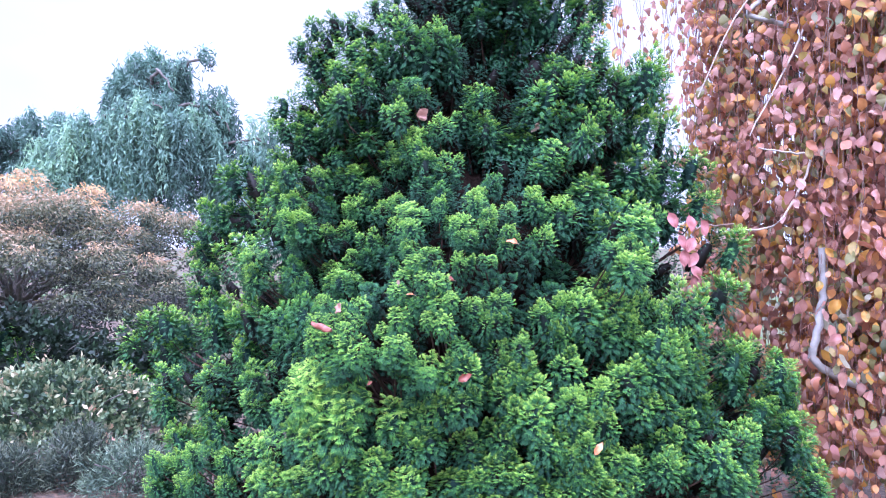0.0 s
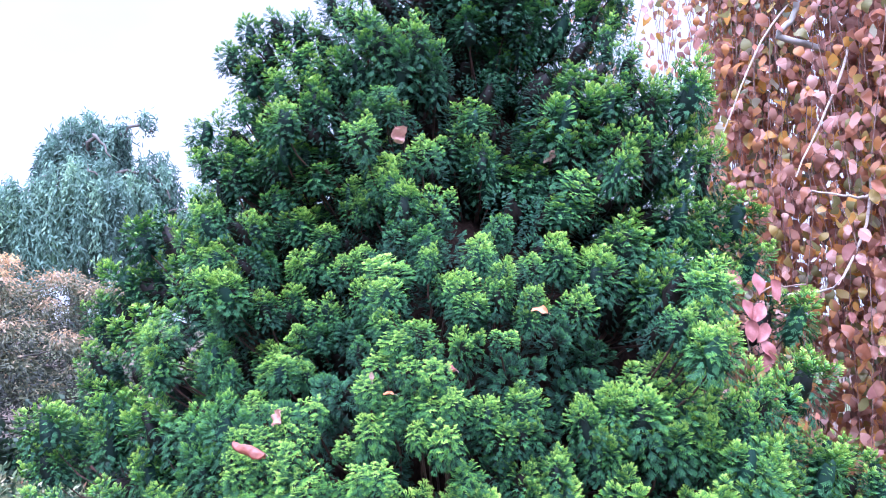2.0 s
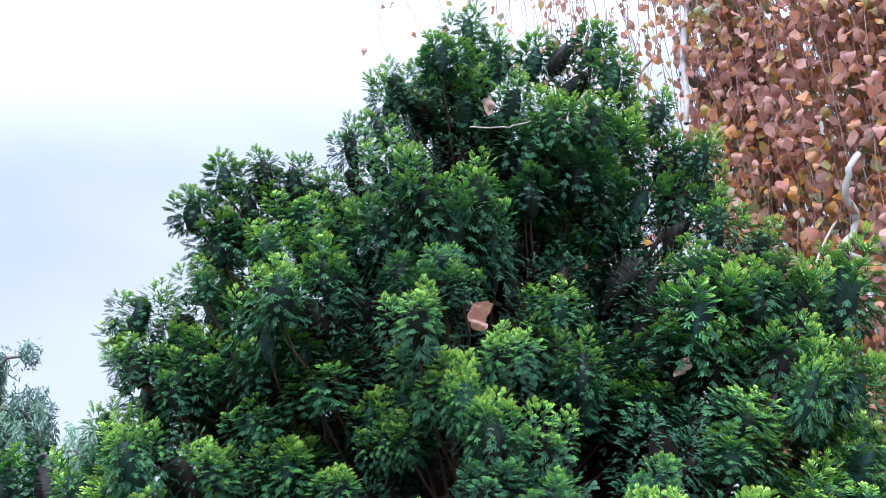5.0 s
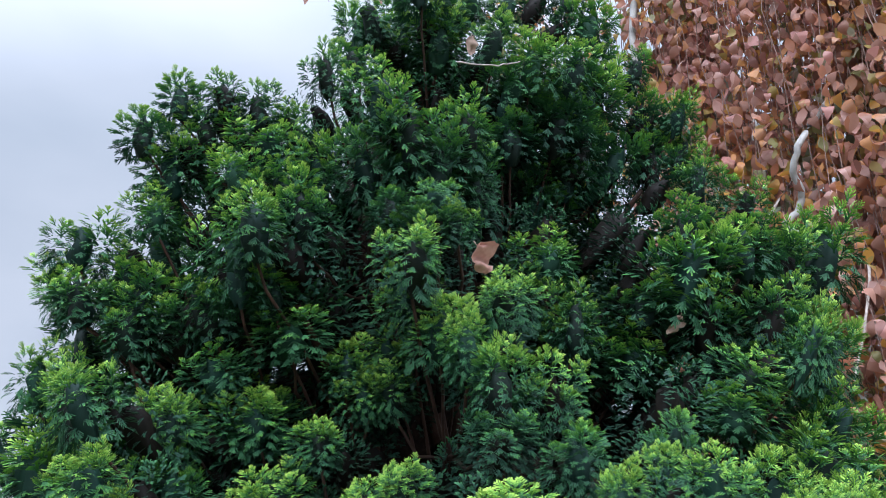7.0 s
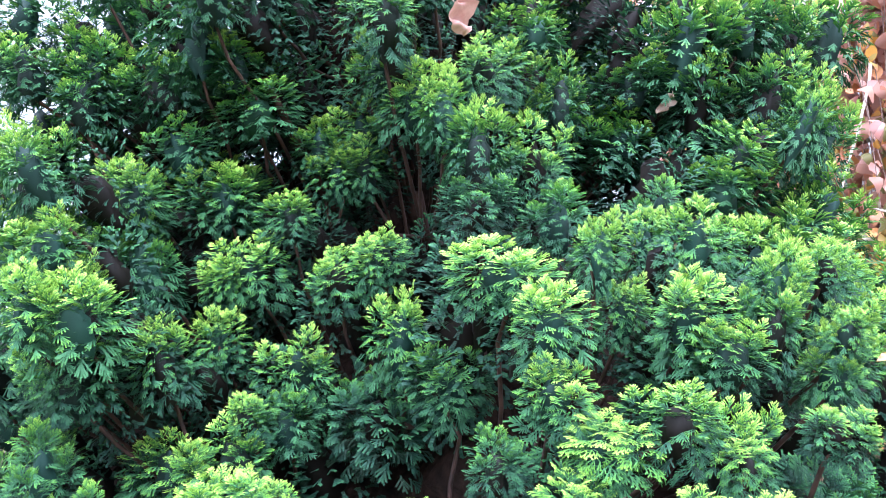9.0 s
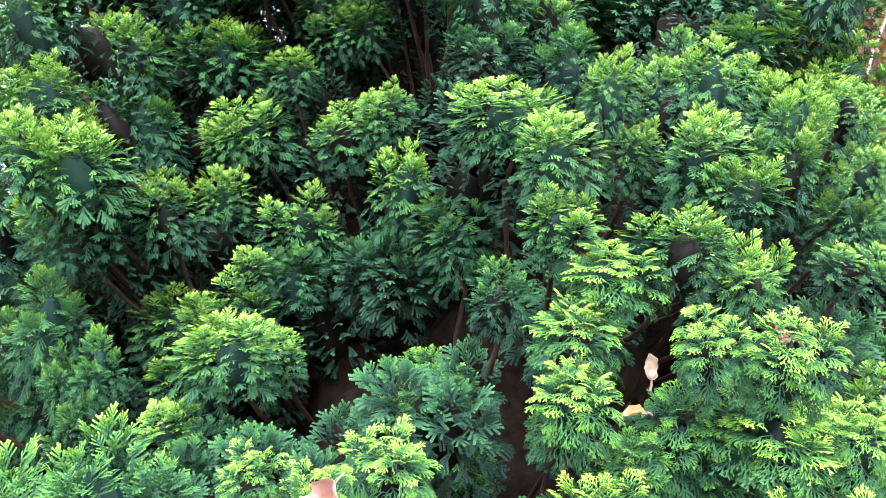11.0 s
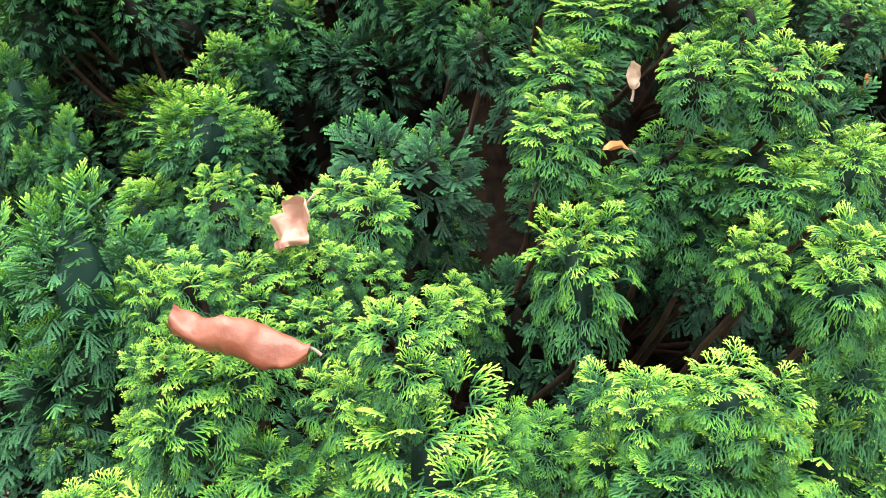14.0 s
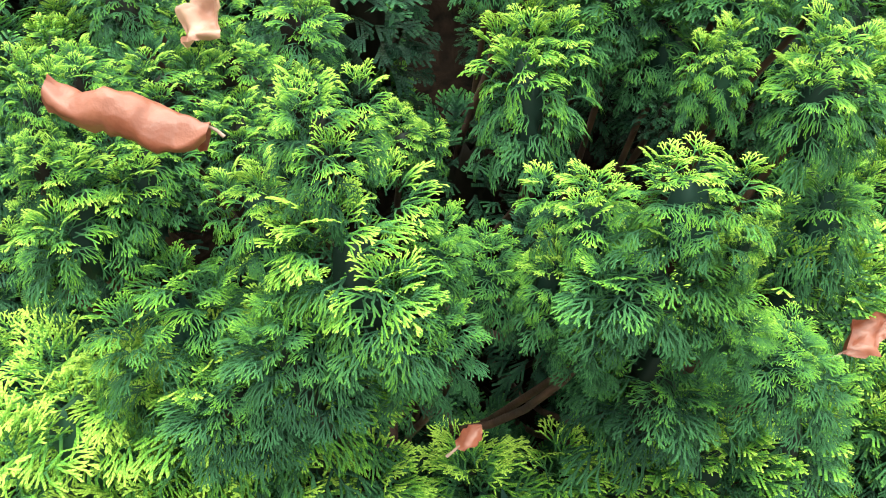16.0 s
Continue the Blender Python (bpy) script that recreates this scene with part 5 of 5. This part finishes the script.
def lace_maple(cx, cy):
    rng = np.random.default_rng(61)
    tree = tagged(new("japanese_maple"), "domed lace-leaf maple turning orange over purple-brown", "tree")
    tree.location = (cx, cy, 0)
    V, F = tube(bend([(0, 0, -0.05), (0.1, 0, 0.5), (-0.05, 0, 1.0)], 10, 0.02, rng), np.linspace(0.11, 0.06, 10), 8)
    under("trunk", mesh_from("trunk", V, F, M_GREYBARK), tree)
    P, D, G = [], [], []
    for i in range(150):
        az, q = i * 2.4, math.sqrt((i + 0.5) / 150)
        lump = 1 + 0.28 * noise.noise((1.5 * math.cos(az), 1.5 * math.sin(az), 3 * q))
        r = 2.25 * q * lump * rng.uniform(0.9, 1.08)
        top = 2.12 * lump * math.sqrt(max(0.02, 1 - (q * 0.93) ** 2)) + 0.05 + 0.08 * rng.normal()
        c = np.array([r * math.cos(az), r * math.sin(az), max(0.35, top - (0.9 * rng.uniform() if i % 2 else 0))])
        if i % 3 == 0:
            V, F = tube(bend([(0, 0, 0.8), (c[0] * 0.5, c[1] * 0.5, c[2] * 0.8), c - (0, 0, 0.05)], 9, 0.02, rng), np.linspace(0.03, 0.006, 9), 5)
            under("branch", mesh_from("branch", V, F, M_GREYBARK), tree)
        n = 620
        d = unit(rng.normal(0, 1, (n, 3)) + np.array([c[0] * 0.25, c[1] * 0.25, 0.3]))
        flat = 0.34 * rng.uniform(0.05, 1, n) ** 0.5
        spread_at = d * flat[:, None] * np.array([1.0, 1.0, 0.42])
        spread_at[:, 2] -= 1.2 * (spread_at[:, 0] ** 2 + spread_at[:, 1] ** 2)
        P.append(c + spread_at)
        D.append(unit(d * np.array([1, 1, 0.3]) + np.array([0, 0, -0.55])))
        # autumn orange rises with height; darker undersides within clumps are painted shade
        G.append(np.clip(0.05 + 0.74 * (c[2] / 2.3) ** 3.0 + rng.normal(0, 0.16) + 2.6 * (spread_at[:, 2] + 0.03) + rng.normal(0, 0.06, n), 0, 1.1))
    for z in np.linspace(0.25, 1.1, 5):
        n = 1500
        a, rr = rng.uniform(0, 6.28, n), 1.7 * np.sqrt(rng.uniform(0.2, 1, n))
        P.append(np.column_stack([rr * np.cos(a), rr * np.sin(a), z + rng.normal(0, 0.12, n)]))
        D.append(np.column_stack([np.cos(a), np.sin(a), np.full(n, -0.6)]))
        # leaves beneath the dome all get a dark value, as its painted shade
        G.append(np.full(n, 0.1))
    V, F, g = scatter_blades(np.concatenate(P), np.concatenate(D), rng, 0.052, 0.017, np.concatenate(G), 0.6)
    ob = under("foliage", mesh_from("foliage", V, F, M_MAPLE, growth_shade=g), tree, None, "finely cut drooping leaves")
    ob["kind"] = "stuff"


def mound_bush(name, label, category, cx, cy, rx, ry, height, mat, count, length, width, seed, upright=0.3, tips=0.35):
    """A rounded shrub of small leaves on thin stems."""
    rng = np.random.default_rng(seed)
    bush = tagged(new(name), label, category)
    bush.location = (cx, cy, 0)
    for i in range(14):
        a = i * 2.4
        e = np.array([rx * 0.7 * math.cos(a), ry * 0.7 * math.sin(a), height * rng.uniform(0.5, 0.85)])
        V, F = tube(bend([(0, 0, -0.02), e * (0.4, 0.4, 0.6), e], 8, 0.01, rng), np.linspace(0.012, 0.004, 8), 5)
        under("stem", mesh_from("stem", V, F, M_GREYBARK), bush)
    sprigs, each = count // 40, 40
    P, D, G = [], [], []
    for i in range(sprigs):
        az, q = i * 2.39996, (i + 0.5) / sprigs
        rad = math.sqrt(max(0.0, 1 - q ** 1.6))
        shell = 0.94 + 0.30 * noise.noise((math.cos(az) * 1.8, math.sin(az) * 1.8, 2.5 * q + seed)) + rng.uniform(-0.08, 0.05)
        c = np.array([rx * rad * math.cos(az), ry * rad * math.sin(az), height * q ** 0.8]) * shell
        out_way = unit(np.array([rad * math.cos(az), rad * math.sin(az), q + upright]))
        along = rng.uniform(-1, 0.25, each)
        P.append(c + out_way * (along * length * 2.2)[:, None] + rng.normal(0, length * 0.35, (each, 3)))
        D.append(unit(out_way + rng.normal(0, 0.75, (each, 3))))
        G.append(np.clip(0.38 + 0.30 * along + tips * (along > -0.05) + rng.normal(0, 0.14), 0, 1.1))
    V, F, g = scatter_blades(np.concatenate(P), np.concatenate(D), rng, length, width, np.concatenate(G), 0.2)
    ob = under("foliage", mesh_from("foliage", V, F, mat, growth_shade=g), bush)
    ob["kind"] = "stuff"


weeping_cedar(-8.3, 22.0)
lace_maple(-5.05, 9.2)
mound_bush("azalea_bush", "low azalea with olive leaves and cream-pink tips", "shrub", -2.85, 5.8, 1.0, 0.85, 0.62, M_BUSH, 16000, 0.045, 0.024, 71, 0.3, 0.30)
mound_bush("evergreen_shrub", "low dark green shrub in the shade of the maple", "shrub", -3.75, 7.0, 0.95, 0.45, 0.98, M_EVERGREEN, 7000, 0.06, 0.034, 75, 0.3, 0.2)
mound_bush("evergreen_shrub", "dark green shrub between the maple and the cypress", "shrub", -2.55, 7.3, 0.55, 0.45, 0.92, M_EVERGREEN, 5000, 0.06, 0.034, 76, 0.3, 0.2)
mound_bush("dwarf_pine", "small dark bristly dwarf pine beside the azalea", "conifer", -2.3, 4.9, 0.24, 0.24, 0.36, M_PINE, 7000, 0.05, 0.006, 72, 0.9, 0.5)
mound_bush("blue_spruce", "low feathery blue-grey spruce by the cypress", "conifer", -1.9, 4.75, 0.32, 0.32, 0.30, M_SPRUCE, 5000, 0.045, 0.006, 73, 0.2, 0.5)


mound_bush("dwarf_pine", "low dark bristly dwarf pine in front of the azalea", "conifer", -2.72, 4.75, 0.26, 0.24, 0.27, M_PINE, 7000, 0.05, 0.006, 74, 0.9, 0.5)


def low_cypress(cx, cy, size, seed):
    rng = np.random.default_rng(seed)
    bush = tagged(new("dwarf_cypress"), "small dark green dwarf cypress under the maple", "conifer", group="dwarf cypresses")
    bush.location = (cx, cy, 0)
    V, F = tube(bend([(0, 0, -0.03), (0.02, 0, size * 0.4), (0, 0, size * 0.8)], 8, 0.005, rng), np.linspace(0.03, 0.008, 8), 6)
    under("trunk", mesh_from("trunk", V, F, M_REDBARK), bush)
    for i in range(11):
        a, q = i * 2.4, (i + 0.5) / 11
        r = size * 0.6 * (1 - q * 0.85)
        under("foliage_plume", PLUMES["far"][i % 9], bush, Matrix.Translation((r * math.cos(a), r * math.sin(a), size * q * 0.75)) @ Matrix.Rotation(a * 3, 4, "Z") @ Matrix.Diagonal((size * 0.5, size * 0.5, size * 0.48, 1)))


low_cypress(-4.0, 7.1, 0.75, 81)
low_cypress(-2.75, 7.3, 0.75, 82)


# ---- dry leaves caught in the cypress ----
def caught_leaf(label, me, place, towards, face, spin=0.0):
    """A leaf whose stalk end is at place; its blade runs towards, its upper side looks to face."""
    y = unit(np.array(towards, float))
    n = np.array(face, float)
    n = unit(n - (n @ y) * y)
    x = np.cross(y, n)
    ob = tagged(new("dry_leaf"), label, "leaf", group="dry leaves caught in the cypress")
    under("blade", me, ob)
    V, F = tube([(0, -0.007, -0.003), (0, -0.003, -0.001), (0, 0.004, 0)], [0.0010, 0.0008, 0.0007], 5)
    under("stalk", mesh_from("stalk", V, F, M_TWIG), ob)
    m = Matrix.Identity(4)
    for r in range(3):
        m[r][0], m[r][1], m[r][2], m[r][3] = x[r], y[r], n[r], place[r]
    ob.matrix_world = m
    return ob


caught_leaf("curled russet beech leaf lying on a tuft", leaf_mesh("dry_leaf", M_RUSSET, 0.074, 0.052, -2.5, 0.05, 0.75, 0.018, 21, 15, 1, 0.38, 0.5), (-0.353, 2.364, 1.252), (-0.89, 0.30, 0.33), (0.15, -0.45, 0.85))
caught_leaf("pale blush dry leaf on its stalk", leaf_mesh("dry_leaf", M_BLUSH, 0.036, 0.032, 1.1, 0.2, 2.2, 0.012, 19, 13, 2, 0.74, 1.0), (-0.335, 2.468, 1.322), (-0.75, -0.1, -1), (-0.3, -1, 0.9))
caught_leaf("pale blush dry leaf standing on a tuft", leaf_mesh("dry_leaf", M_BLUSH, 0.046, 0.050, 0.9, 0.1, 3.0, 0.006, 15, 11, 3, 0.85, 1.0), (-0.088, 2.865, 2.026), (0.38, 0.05, -0.8), (0.1, -1, 0.25))
caught_leaf("small tan oval leaf upright in a tuft", leaf_mesh("dry_leaf", M_TAN, 0.017, 0.012, 0.6, 0.05, 0.3, 0.006, 11, 7, 4, 0.74, 1.0), (-0.146, 2.385, 1.388), (-0.05, 0, 1), (0, -1, 0.1))
caught_leaf("orange dry leaf scrap in a tuft", leaf_mesh("dry_leaf", M_ORANGE, 0.024, 0.011, 0.8, 0.1, 0.6, 0.006, 9, 7, 5, 0.74, 0.6), (-0.10, 2.462, 1.353), (-1, -0.2, 0.1), (0, -0.5, 1))
caught_leaf("russet dry leaf caught low down", leaf_mesh("dry_leaf", M_RUSSET, 0.045, 0.03, 0.9, 0.1, 0.8, 0.01, 11, 7, 6, 0.74, 1.0), (0.044, 2.36, 1.090), (0.8, -0.1, 0.45), (-0.3, -1, 0.4))
caught_leaf("small orange leaf on a tuft", leaf_mesh("dry_leaf", M_ORANGE, 0.036, 0.022, 0.9, 0.1, 0.8, 0.01, 11, 7, 7, 0.74, 1.0), (0.24, 2.50, 1.520), (-1, 0, 0.3), (0, -0.7, 0.8))
caught_leaf("tan leaf lying on a shaded tuft", leaf_mesh("dry_leaf", M_TAN, 0.046, 0.024, 0.8, 0.1, 0.8, 0.01, 11, 7, 8, 0.74, 1.0), (0.38, 3.02, 2.0), (-0.6, 0.1, -0.8), (0.6, -0.7, 0.5))
caught_leaf("russet dry leaf wedged between two tufts", leaf_mesh("dry_leaf", M_RUSSET, 0.026, 0.018, -1.2, 0.1, 0.8, 0.01, 11, 7, 11, 0.74, 1.0), (0.030, 2.445, 1.402), (-0.8, 0.1, 0.5), (0.2, -0.8, 0.6))
caught_leaf("orange dry leaf hanging low in the crown", leaf_mesh("dry_leaf", M_ORANGE, 0.045, 0.026, 0.8, 0.1, 0.8, 0.01, 11, 7, 12, 0.74, 1.0), (0.475, 2.395, 0.850), (0.5, 0.0, 0.8), (-0.3, -1, 0.3))
caught_leaf("brown dry leaf lodged under a tuft", leaf_mesh("dry_leaf", M_RUSSET, 0.018, 0.013, 0.9, 0.1, 0.8, 0.01, 11, 7, 13, 0.74, 1.0), (-0.240, 2.350, 1.080), (0.7, 0.0, 0.5), (-0.2, -1, 0.5))
caught_leaf("tan leaf standing near the top", leaf_mesh("dry_leaf", M_TAN, 0.05, 0.034, 0.9, 0.1, 0.8, 0.01, 11, 7, 9, 0.74, 1.0), (0.052, 3.20, 2.685), (-0.05, 0.1, -1), (0.3, -1, 0.2))

twig = bend([(-0.03, 3.08, 2.515), (0.02, 3.08, 2.52), (0.08, 3.08, 2.53), (0.115, 3.09, 2.555)], 14, 0.002, np.random.default_rng(3))
V, F = tube(twig, np.linspace(0.0018, 0.001, 14), 6)
tagged(new("bare_twig", mesh_from("bare_twig", V, F, M_PALETWIG)), "thin bleached bare twig lying on the cypress", "twig")

# a drooping beech spray that rests among the cypress tufts
spray = tagged(new("beech_spray"), "pink beech leaves on a thin twig against the cypress", "twig")
spray.location = (0.970, 3.08, 1.545)
line = bend([(0.25, 0.1, 0.06), (0.05, 0.0, 0.05), (0.0, 0, -0.08), (0.03, 0, -0.28)], 14, 0.003, np.random.default_rng(4))
V, F = tube(line, np.linspace(0.003, 0.0015, 14), 6)
under("stem", mesh_from("stem", V, F, M_TWIG), spray)
rng_s = np.random.default_rng(9)
PINK = [leaf_mesh("leaf", M_PINK, 0.066, 0.048, 0.9, 0.1, 0.7, 0.012, 9, 7, 20 + k) for k in range(3)]
for k, (x, z) in enumerate([(-0.06, 0.06), (0.02, 0.05), (0.07, 0.03), (-0.02, -0.03), (0.04, -0.04), (0.0, -0.09), (0.05, -0.10), (0.03, -0.15), (0.05, -0.18)]):
    y = unit(np.array([rng_s.uniform(-0.6, 0.6), -0.15, -1]))
    n = unit(np.array([rng_s.uniform(-0.3, 0.3), -1, 0.3]))
    n = unit(n - (n @ y) * y)
    xx = np.cross(y, n)
    under("leaf", PINK[k % 3], spray, Matrix(((xx[0], y[0], n[0], x), (xx[1], y[1], n[1], -0.03), (xx[2], y[2], n[2], z + 0.04), (0, 0, 0, 1))))
